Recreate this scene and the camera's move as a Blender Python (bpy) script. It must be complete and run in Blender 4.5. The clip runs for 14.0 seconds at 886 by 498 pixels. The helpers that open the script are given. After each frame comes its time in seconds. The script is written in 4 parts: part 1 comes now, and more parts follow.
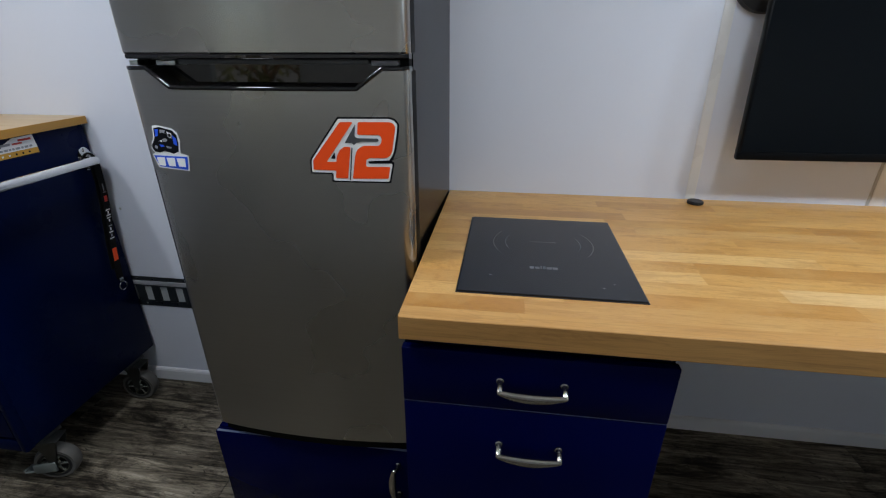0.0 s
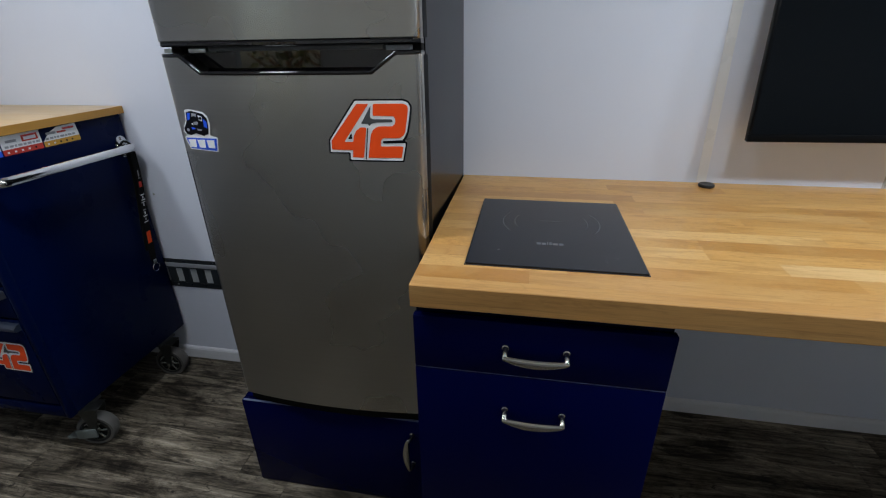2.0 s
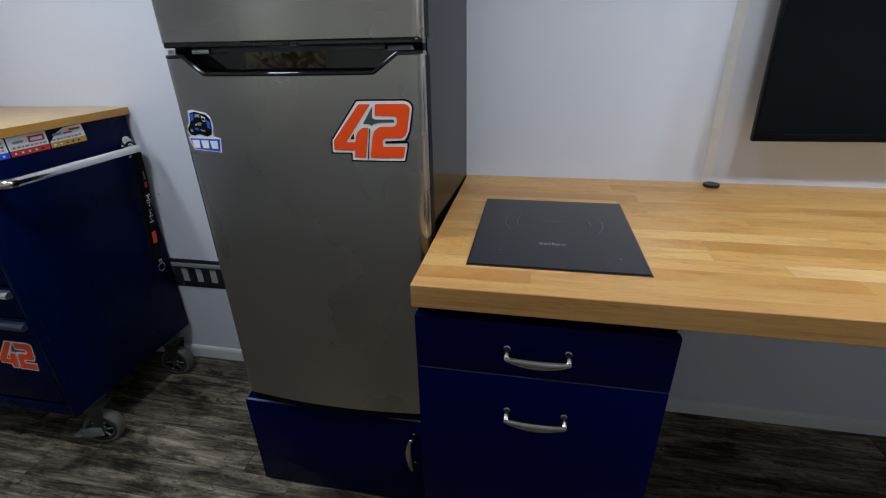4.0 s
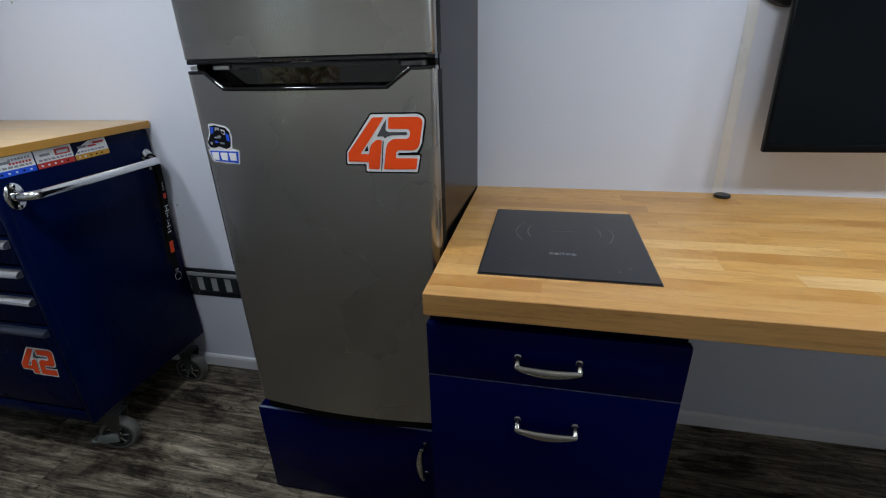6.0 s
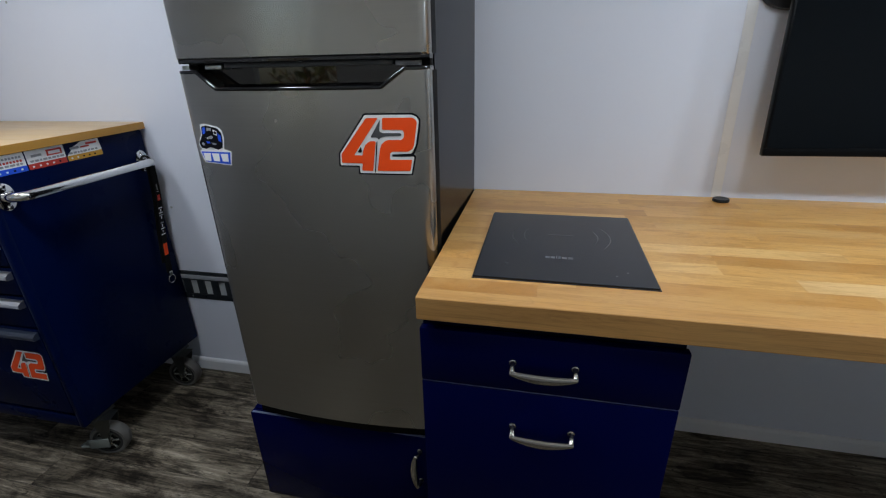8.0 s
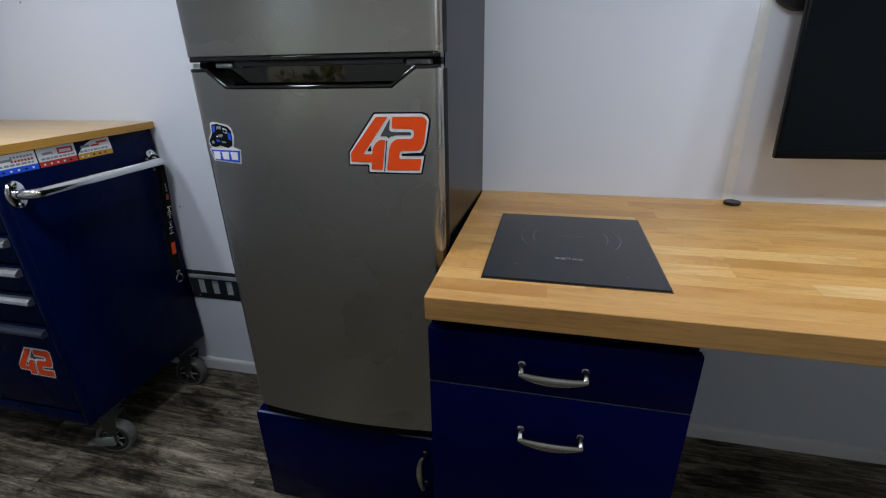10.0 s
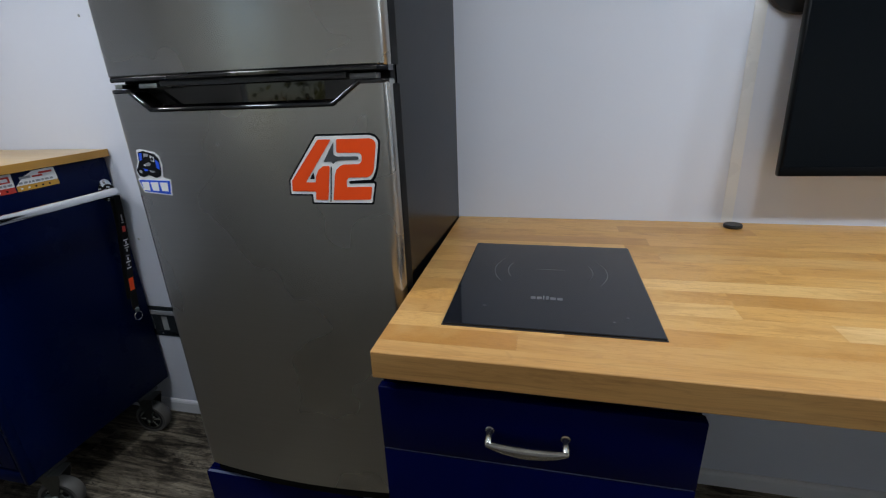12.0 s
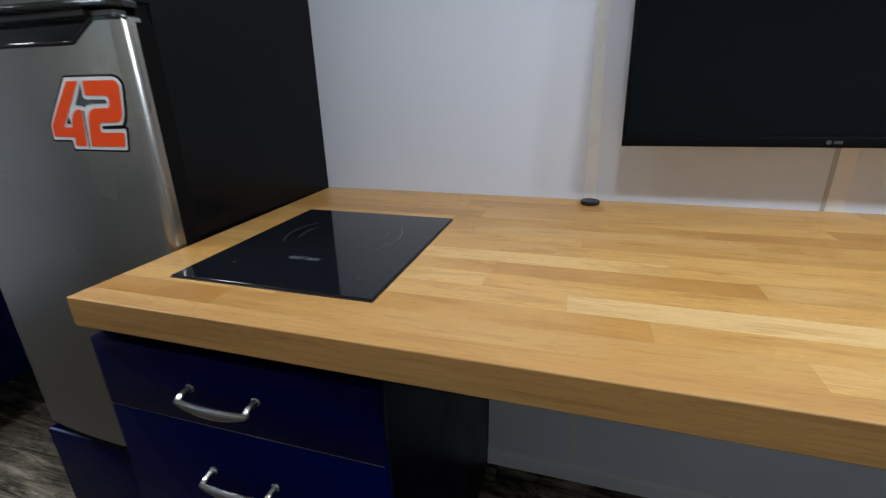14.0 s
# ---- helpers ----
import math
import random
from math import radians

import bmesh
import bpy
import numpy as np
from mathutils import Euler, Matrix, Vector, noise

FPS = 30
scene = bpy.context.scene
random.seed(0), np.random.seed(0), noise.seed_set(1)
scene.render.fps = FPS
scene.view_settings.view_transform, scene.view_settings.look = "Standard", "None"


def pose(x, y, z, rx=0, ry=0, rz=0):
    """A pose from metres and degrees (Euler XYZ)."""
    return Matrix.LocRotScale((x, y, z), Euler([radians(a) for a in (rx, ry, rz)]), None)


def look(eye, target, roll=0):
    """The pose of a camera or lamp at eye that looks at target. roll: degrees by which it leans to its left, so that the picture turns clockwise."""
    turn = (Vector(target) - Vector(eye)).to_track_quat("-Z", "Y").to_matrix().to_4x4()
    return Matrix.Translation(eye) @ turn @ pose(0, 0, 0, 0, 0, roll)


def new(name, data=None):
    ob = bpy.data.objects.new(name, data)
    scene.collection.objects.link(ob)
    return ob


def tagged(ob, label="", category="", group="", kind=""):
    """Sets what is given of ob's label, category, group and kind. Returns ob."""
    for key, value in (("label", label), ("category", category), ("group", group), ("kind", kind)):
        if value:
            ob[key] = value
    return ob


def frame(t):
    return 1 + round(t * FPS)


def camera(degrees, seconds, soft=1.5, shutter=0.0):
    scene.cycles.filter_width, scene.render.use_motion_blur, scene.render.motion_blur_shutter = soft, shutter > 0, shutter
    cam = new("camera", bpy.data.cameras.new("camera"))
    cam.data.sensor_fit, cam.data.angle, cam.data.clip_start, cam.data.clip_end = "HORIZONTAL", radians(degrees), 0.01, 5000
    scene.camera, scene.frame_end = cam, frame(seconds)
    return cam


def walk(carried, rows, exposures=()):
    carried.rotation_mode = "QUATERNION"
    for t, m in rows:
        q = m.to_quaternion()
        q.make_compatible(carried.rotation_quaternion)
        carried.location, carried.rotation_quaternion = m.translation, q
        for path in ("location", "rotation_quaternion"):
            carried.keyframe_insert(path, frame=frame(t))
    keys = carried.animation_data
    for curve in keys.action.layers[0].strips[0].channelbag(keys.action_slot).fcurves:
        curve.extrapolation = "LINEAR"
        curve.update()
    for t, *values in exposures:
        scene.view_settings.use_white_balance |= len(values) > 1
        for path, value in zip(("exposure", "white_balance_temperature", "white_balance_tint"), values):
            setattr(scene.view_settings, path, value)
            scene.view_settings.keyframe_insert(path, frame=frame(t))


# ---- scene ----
cam = camera(88.5, 14.0, 1.15, 0.3)
PATH = [
    (0, (0.172, -1.403, 1.335), (-0.08, 0.4, 0.505), -0.2),
    (0.5, (0.208, -1.435, 1.334), (-0.062, 0.367, 0.509), -0.3),
    (1, (0.217, -1.457, 1.328), (-0.096, 0.33, 0.486), -0.7),
    (1.5, (0.202, -1.46, 1.33), (-0.122, 0.326, 0.491), -1.0),
    (2, (0.203, -1.462, 1.318), (-0.138, 0.318, 0.47), -1.1),
    (2.5, (0.19, -1.458, 1.318), (-0.165, 0.319, 0.472), -1.3),
    (3, (0.203, -1.459, 1.316), (-0.15, 0.32, 0.473), -1.3),
    (3.2, (0.203, -1.459, 1.318), (-0.15, 0.318, 0.47), -1.4),
    (5.3, (0.223, -1.476, 1.312), (-0.182, 0.3, 0.486), -1.9),
    (5.5, (0.219, -1.48, 1.308), (-0.192, 0.301, 0.497), -2.1),
    (6, (0.21, -1.476, 1.321), (-0.2, 0.31, 0.52), -1.8),
    (6.5, (0.199, -1.467, 1.315), (-0.217, 0.318, 0.515), -1.9),
    (7, (0.207, -1.465, 1.314), (-0.201, 0.322, 0.515), -1.8),
    (7.5, (0.209, -1.461, 1.311), (-0.199, 0.327, 0.513), -1.6),
    (8, (0.217, -1.46, 1.312), (-0.191, 0.334, 0.528), -1.5),
    (8.2, (0.214, -1.459, 1.31), (-0.185, 0.335, 0.521), -1.1),
    (10.3, (0.208, -1.459, 1.303), (-0.227, 0.34, 0.544), -1.3),
    (10.5, (0.21, -1.458, 1.309), (-0.228, 0.346, 0.565), -1.3),
    (11, (0.22, -1.447, 1.304), (-0.22, 0.362, 0.572), -1.8),
    (11.5, (0.239, -1.416, 1.301), (-0.204, 0.404, 0.599), -2.2),
    (12, (0.257, -1.308, 1.285), (-0.182, 0.517, 0.595), -2.4),
    (12.5, (0.272, -1.269, 1.266), (-0.209, 0.545, 0.573), -2.5),
    (13, (0.372, -1.265, 1.266), (-0.16, 0.536, 0.577), -2.4),
    (13.5, (0.611, -1.256, 1.253), (0.031, 0.527, 0.560), -2.0),
    (14, (0.710, -1.158, 1.185), (0.144, 0.630, 0.491), -1.35),
]
walk(cam, [(t, look(eye, target, roll)) for t, eye, target, roll in PATH])
TV_TILT, TV_ROLL = -3.5, -0.5

# ---- light ----
world = bpy.data.worlds.new("world")
scene.world = world
world.use_nodes = True
wn = world.node_tree
sky = wn.nodes.new("ShaderNodeTexSky")
sky.sky_type, sky.sun_disc, sky.sun_elevation, sky.sun_rotation = "NISHITA", False, radians(51), radians(-39)
wn.links.new(sky.outputs[0], wn.nodes["Background"].inputs[0])
wn.nodes["Background"].inputs[1].default_value = 0.15

sun_data = bpy.data.lights.new("sun", "SUN")
sun_data.energy, sun_data.angle, sun_data.color = 5.0, radians(0.5), (1.0, 0.95, 0.88)
sun = new("sun", sun_data)
sun.matrix_world = look((-4, 5.0, 8.0), (0, 0, 0))

LAMP_Y = -0.90
LAMPS = [(x, LAMP_Y) for x in (-1.46, -0.80, -0.04, 0.76, 1.53, 2.33)]
LAMP_WATTS = [6.4, 9.6, 2.2, 4.9, 12.0, 19.0]
LAMP_TINTS = [(0.87, 0.92, 1.0), (0.84, 0.91, 1.0)] + [(0.755, 0.87, 1.0)] * 4
CEILING = 2.14
for (lx, ly), watts, tint in zip(LAMPS, LAMP_WATTS, LAMP_TINTS):
    data = bpy.data.lights.new("ceiling_glow", "AREA")
    data.shape, data.size, data.energy, data.color = "DISK", 0.20, watts, tint
    lamp = new("ceiling_glow", data)
    lamp.matrix_world = look((lx, ly, CEILING - 0.034), (lx, ly, 0))

scene.view_settings.exposure = 0.0


# ---- materials ----
class Nodes:
    """A small node builder for one material."""

    def __init__(self, name, rough=0.5, metal=0.0, colour=(0.8, 0.8, 0.8)):
        self.mat = bpy.data.materials.new(name)
        self.mat.use_nodes = True
        self.tree = self.mat.node_tree
        self.bsdf = self.tree.nodes["Principled BSDF"]
        self.set("Base Color", (*colour, 1))
        self.set("Roughness", rough)
        self.set("Metallic", metal)

    def set(self, key, value):
        self.bsdf.inputs[key].default_value = value
        return self

    def add(self, kind, **values):
        node = self.tree.nodes.new("ShaderNode" + kind)
        for key, value in values.items():
            node.inputs[key.replace("_", " ")].default_value = value
        return node

    def link(self, a, b):
        self.tree.links.new(a, b)

    def coords(self, scale, scatter=0.0):
        """Object coordinates stretched by scale; scatter moves them by the object's own random number."""
        out = self.add("TexCoord").outputs["Object"]
        if scatter:
            info = self.add("ObjectInfo")
            mult = self.tree.nodes.new("ShaderNodeVectorMath")
            mult.operation = "SCALE"
            mult.inputs[0].default_value = (17.0, 9.0, 5.0)
            self.link(info.outputs["Random"], mult.inputs["Scale"])
            plus = self.tree.nodes.new("ShaderNodeVectorMath")
            plus.operation = "ADD"
            self.link(out, plus.inputs[0])
            self.link(mult.outputs[0], plus.inputs[1])
            out = plus.outputs[0]
        m = self.add("Mapping", Scale=scale)
        self.link(out, m.inputs["Vector"])
        return m.outputs[0]

    def noise(self, vector, scale, detail=4.0, rough=0.55, distortion=0.0):
        n = self.add("TexNoise", Scale=scale, Detail=detail, Roughness=rough, Distortion=distortion)
        self.link(vector, n.inputs["Vector"])
        return n.outputs["Fac"]

    def ramp(self, fac, *stops):
        r = self.add("ValToRGB")
        el = r.color_ramp.elements
        while len(el) < len(stops):
            el.new(0.5)
        for e, (p, c) in zip(el, stops):
            e.position, e.color = p, (*c, 1) if len(c) == 3 else c
        self.link(fac, r.inputs["Fac"])
        return r.outputs["Color"]

    def mix(self, a, b, fac, blend="MIX"):
        m = self.tree.nodes.new("ShaderNodeMix")
        m.data_type, m.blend_type = "RGBA", blend
        for value, socket in ((fac, m.inputs[0]), (a, m.inputs[6]), (b, m.inputs[7])):
            if isinstance(value, (int, float)):
                socket.default_value = value
            elif isinstance(value, tuple):
                socket.default_value = (*value, 1)
            else:
                self.link(value, socket)
        return m.outputs[2]

    def grey(self, fac, lo, hi, a=0.3, b=0.7):
        """The number fac, from a to b, mapped to lo to hi."""
        m = self.add("MapRange")
        for i, v in ((1, a), (2, b), (3, lo), (4, hi)):
            m.inputs[i].default_value = v
        self.link(fac, m.inputs[0])
        return m.outputs[0]

    def bump(self, height, strength, distance=0.001):
        b = self.add("Bump", Strength=strength, Distance=distance)
        self.link(height, b.inputs["Height"])
        self.link(b.outputs[0], self.bsdf.inputs["Normal"])

    def to(self, socket, key):
        self.link(socket, self.bsdf.inputs[key])
        return self


def painted(name, colour, rough, vary=0.12, bump=0.08, grain=90.0, gloss=0.5, uneven=0.2):
    n = Nodes(name, rough, 0.0, colour)
    v = n.coords((1, 1, 1), 1.0)
    big, fine = n.noise(v, 2.2, 5), n.noise(v, grain, 3)
    n.set("Specular IOR Level", gloss)
    lo = tuple(c * (1 - vary) for c in colour)
    hi = tuple(min(1, c * (1 + vary)) for c in colour)
    n.to(n.ramp(big, (0.3, lo), (0.7, hi)), "Base Color")
    n.to(n.grey(n.noise(v, 7, 5), rough * (1 - uneven), rough * (1 + uneven)), "Roughness")
    n.bump(fine, bump)
    return n.mat


def metal(name, colour, rough, scale, strength=0.05):
    n = Nodes(name, rough, 1.0, colour)
    v = n.coords(scale, 1.0)
    f = n.noise(v, 1.0, 4, 0.6)
    big = n.noise(n.coords((1, 1, 1)), 3.0, 3)
    n.to(n.ramp(f, (0.3, tuple(c * (1 - strength)  for c in colour)), (0.7, tuple(min(1, c * (1 + strength)) for c in colour))), "Base Color")
    n.to(n.grey(big, rough * 0.75, rough * 1.3, 0.1, 0.9), "Roughness")
    n.bump(f, strength, 0.0004)
    return n


def wood(name, tones, dark, rough, scatter=1.0):
    """Butcher block: a tone of its own for each stave, fine grain along x."""
    n = Nodes(name, rough)
    v = n.coords((1.1, 16, 16), scatter)
    grain = n.noise(v, 5.0, 9, 0.62, 0.9)
    fibre = n.noise(n.coords((2.5, 120, 120), scatter), 4.0, 5, 0.6)
    cloud = n.noise(n.coords((2.0, 7, 7), scatter), 1.6, 4)
    info = n.add("ObjectInfo")
    k = len(tones) - 1
    base = n.ramp(info.outputs["Random"], *[(i / k, t) for i, t in enumerate(tones)])
    rings = n.noise(n.coords((0.9, 9, 9), scatter), 3.0, 3, 0.5, 2.2)
    wave = n.tree.nodes.new("ShaderNodeMath")
    wave.operation = "PINGPONG"
    wave.inputs[1].default_value = 0.055
    n.link(rings, wave.inputs[0])
    c = n.mix(base, dark, n.grey(grain, 0.0, 0.70, 0.52, 0.80))
    streak = n.noise(n.coords((1.3, 11, 11), scatter), 1.9, 6, 0.62, 0.5)
    c = n.mix(c, tuple(0.62 * a + 0.38 * b for a, b in zip(dark, tones[0])), n.grey(streak, 0.0, 0.60, 0.50, 0.68))
    c = n.mix(c, dark, n.grey(wave.outputs[0], 0.20, 0.0, 0.0, 0.022))
    c = n.mix(c, dark, n.grey(fibre, 0.0, 0.20, 0.45, 0.8))
    c = n.mix(c, (0.70, 0.46, 0.18), n.grey(cloud, 0.0, 0.35, 0.5, 0.75))
    n.to(c, "Base Color")
    n.to(n.grey(cloud, rough * 0.85, rough * 1.25), "Roughness")
    n.set("Specular IOR Level", 0.5)
    n.bump(fibre, 0.05, 0.0005)
    return n.mat


def floor_vinyl():
    """Weathered barn-wood planks: pale grey-brown boards and dark stained ones, worn along the grain."""
    n = Nodes("weathered_plank_vinyl", 0.42)
    grain = n.noise(n.coords((0.7, 9.0, 4), 1.0), 4.0, 14, 0.76, 0.7)
    fine = n.noise(n.coords((2.5, 45, 10), 1.0), 3.2, 8, 0.75, 0.3)
    patch = n.noise(n.coords((1.6, 4.2, 4), 1.0), 2.0, 12, 0.75, 0.6)
    chips = n.noise(n.coords((9.0, 22.0, 4), 1.0), 2.4, 8, 0.7, 0.8)
    pale = n.ramp(grain, (0.36, (0.018, 0.016, 0.011)), (0.43, (0.11, 0.092, 0.066)), (0.54, (0.29, 0.250, 0.188)), (0.66, (0.60, 0.53, 0.42)))
    deep = n.ramp(grain, (0.38, (0.004, 0.003, 0.002)), (0.49, (0.018, 0.014, 0.010)), (0.58, (0.060, 0.048, 0.034)), (0.68, (0.19, 0.162, 0.122)))
    info = n.add("ObjectInfo")
    c = n.mix(pale, deep, n.grey(info.outputs["Random"], 0.15, 0.60, 0.0, 1.0))
    c = n.mix(c, deep, n.grey(patch, 0.0, 0.97, 0.46, 0.60))
    c = n.mix(c, (0.010, 0.008, 0.006), n.grey(fine, 0.0, 0.6, 0.54, 0.72))
    c = n.mix(c, (0.006, 0.005, 0.004), n.grey(chips, 0.0, 0.85, 0.57, 0.66))
    n.to(c, "Base Color")
    n.to(n.grey(grain, 0.58, 0.44), "Roughness")
    n.set("Specular IOR Level", 0.15)
    n.bump(grain, 0.2, 0.001)
    return n.mat


def brushed_steel():
    n = metal("brushed_dark_steel", (0.36, 0.353, 0.330), 0.27, (1.2, 1.2, 330.0), 0.018)
    n.set("Anisotropic", 0.4).set("Anisotropic Rotation", 0.25)
    along = n.add("Tangent")
    along.direction_type, along.axis = "RADIAL", "Z"
    n.link(along.outputs[0], n.bsdf.inputs["Tangent"])
    return n.mat


WALL = painted("white_wall_panel", (0.70, 0.735, 0.825), 0.32, 0.012, 0.02, 40, 0.5, 0.03)
# Unseen front wall: warm white above lifts the freezer door's reflection.
UPPER_WALL = painted("warm_reflecting_wall", (0.80, 0.785, 0.73), 0.4, 0.03, 0.02, 40)
# Its grey lower half is added to dim the lower door and bounce.
FRONT_WALL = painted("dim_reflecting_wall", (0.36, 0.355, 0.345), 0.4, 0.03, 0.02, 40)
# Dark grey chosen for an unseen wall, to lower the ambient bounce.
DIM_END_WALL = painted("bounce_cutting_wall", (0.16, 0.165, 0.17), 0.4, 0.03, 0.02, 40)
CEIL = painted("white_ceiling_paint", (0.72, 0.72, 0.72), 0.5, 0.03, 0.03, 40)
TRIM = painted("cream_seam_trim", (0.755, 0.762, 0.768), 0.3, 0.03, 0.02, 60)
SEAM_GREY = painted("grey_open_joint", (0.42, 0.415, 0.41), 0.6, 0.1)
SKIRT = painted("white_skirting", (0.76, 0.77, 0.80), 0.4, 0.05, 0.03, 60)
OAK = wood("butcher_block", [(0.57, 0.290, 0.076), (0.65, 0.358, 0.110), (0.43, 0.196, 0.046), (0.72, 0.440, 0.162), (0.54, 0.270, 0.072), (0.67, 0.388, 0.130)], (0.29, 0.12, 0.026), 0.33)
OAK_PALE = wood("pale_butcher_block", [(0.60, 0.43, 0.235), (0.62, 0.45, 0.25)], (0.46, 0.29, 0.12), 0.35)
OAK_LIGHT = wood("light_butcher_block", [(0.70, 0.45, 0.19), (0.72, 0.47, 0.205)], (0.40, 0.19, 0.045), 0.33)
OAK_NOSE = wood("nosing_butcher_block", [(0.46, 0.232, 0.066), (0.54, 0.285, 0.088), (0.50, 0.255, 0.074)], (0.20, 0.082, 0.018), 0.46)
EDGE_BAND = painted("orange_wood_edge", (0.52, 0.265, 0.046), 0.4, 0.15, 0.05)
GLUE = painted("dark_glue_line", (0.24, 0.12, 0.04), 0.6)
VINYL = floor_vinyl()
SEAM = painted("dark_floor_seam", (0.012, 0.010, 0.009), 0.7)
STEEL = brushed_steel()
NAVY = painted("navy_cabinet_lacquer", (0.0001, 0.0016, 0.038), 0.26, 0.04, 0.02, 60, 0.06, 0.05)
NAVY_DARK = painted("dark_navy_side_panel", (0.0008, 0.0030, 0.017), 0.36, 0.12, 0.06, 60, 0.1)
# Pale blue that paints the light caught on navy upper edges.
EDGE_GLINT = painted("painted_blue_edge_glint", (0.16, 0.20, 0.32), 0.3, 0.2, 0.03)
TOOL_NAVY = painted("navy_powder_coat", (0.0003, 0.0040, 0.034), 0.30, 0.12, 0.08, 260, 0.07)
BLACK = painted("black_plastic", (0.012, 0.012, 0.013), 0.35, 0.2, 0.05)
GLOSS = Nodes("gloss_black_plastic", 0.035, 0.0, (0.006, 0.006, 0.007)).set("IOR", 1.5).mat
FRIDGE_SIDE = painted("charcoal_fridge_side", (0.0018, 0.0023, 0.0036), 0.22, 0.04, 0.03, 120, 0.14, 0.05)
MATT_BLACK = painted("matt_black_plastic", (0.003, 0.003, 0.003), 0.6, 0.2, 0.05, 90, 0.1)
RUBBER = painted("black_rubber", (0.010, 0.010, 0.010), 0.75, 0.2, 0.1)
GREY_RUBBER = painted("grey_caster_rubber", (0.105, 0.10, 0.092), 0.6, 0.2, 0.1)
CHROME = metal("chrome", (0.78, 0.78, 0.78), 0.13, (8, 8, 8), 0.01).mat
NICKEL = metal("satin_nickel", (0.44, 0.425, 0.40), 0.20, (30, 300, 300), 0.04).mat
ZINC = metal("zinc_plate", (0.46, 0.49, 0.47), 0.26, (40, 40, 40), 0.06).mat
ALU = metal("aluminium_pull", (0.72, 0.72, 0.72), 0.32, (6, 300, 300), 0.04).mat
DARK_ZINC = metal("dark_zinc", (0.11, 0.115, 0.11), 0.34, (40, 40, 40), 0.06).mat
ZINC_PAINT = painted("dull_zinc_coating", (0.15, 0.17, 0.16), 0.35, 0.2, 0.05, 120, 0.6)
DARK_PULL = painted("dark_blue_grey_pull", (0.016, 0.022, 0.038), 0.35, 0.1)
TRACK = painted("black_track_paint", (0.016, 0.020, 0.024), 0.4, 0.2, 0.08)
SLOT = painted("pale_slot_back", (0.42, 0.44, 0.45), 0.4, 0.1)
GLASS = Nodes("black_ceramic_glass", 0.05, 0.0, (0.006, 0.007, 0.010)).set("IOR", 1.5).mat
PRINT = painted("grey_glass_print", (0.080, 0.085, 0.095), 0.3)
SCREEN = painted("dark_screen", (0.0021, 0.0035, 0.0053), 0.22, 0.04, 0.01, 300, 0.11, 0.04)
BEZEL = painted("dark_bezel", (0.0022, 0.0026, 0.0034), 0.4, 0.1, 0.05, 200, 0.08)
TV_SHELL = painted("grey_screen_shell", (0.022, 0.024, 0.026), 0.45, 0.1, 0.05, 200, 0.3)
WHITE_VINYL = painted("white_vinyl", (0.82, 0.83, 0.84), 0.35, 0.05)
ORANGE_VINYL = painted("orange_vinyl", (0.94, 0.085, 0.012), 0.35, 0.05, 0.05, 90, 0.22)
BLACK_VINYL = painted("black_vinyl", (0.004, 0.0045, 0.007), 0.35, 0.1, 0.03, 90, 0.12)
BLUE_VINYL = painted("blue_vinyl", (0.010, 0.085, 0.70), 0.35, 0.08)
RED_VINYL = painted("red_vinyl", (0.55, 0.035, 0.02), 0.35, 0.08)
YELLOW_VINYL = painted("yellow_vinyl", (0.62, 0.32, 0.03), 0.35, 0.08)
DARK_VINYL = painted("dark_grey_vinyl", (0.055, 0.058, 0.062), 0.4, 0.15)
GREY_VINYL = painted("grey_vinyl", (0.30, 0.31, 0.33), 0.4, 0.15)
WEBBING = painted("black_webbing", (0.005, 0.0048, 0.005), 0.8, 0.2, 0.3, 500, 0.15)
LEAVES = painted("leaf_green", (0.20, 0.20, 0.06), 0.7, 0.6, 0.2, 20)
GRASS = painted("pale_gravel", (0.34, 0.32, 0.28), 0.8, 0.3, 0.3, 60)
lit = Nodes("lamp_diffuser", 0.4, 0.0, (0.85, 0.85, 0.82))
lit.set("Emission Color", (1.0, 0.93, 0.78, 1)).set("Emission Strength", 5.0)
DIFFUSER = lit.mat
lens_lit = Nodes("wall_light_lens", 0.4, 0.0, (0.85, 0.85, 0.82))
lens_lit.set("Emission Color", (1.0, 0.94, 0.80, 1)).set("Emission Strength", 9.0)
LENS = lens_lit.mat


# ---- mesh helpers ----
def bm_new():
    return bmesh.new()


def box(bm, x0, x1, y0, y1, z0, z1, bevel=0.0, seg=2):
    made = bmesh.ops.create_cube(bm, size=1.0)["verts"]
    for v in made:
        v.co = Vector((x0 + (v.co.x + 0.5) * (x1 - x0), y0 + (v.co.y + 0.5) * (y1 - y0), z0 + (v.co.z + 0.5) * (z1 - z0)))
    if bevel:
        edges = list({e for v in made for e in v.link_edges})
        bmesh.ops.bevel(bm, geom=edges, offset=bevel, segments=seg, profile=0.5, affect="EDGES")
    return bm


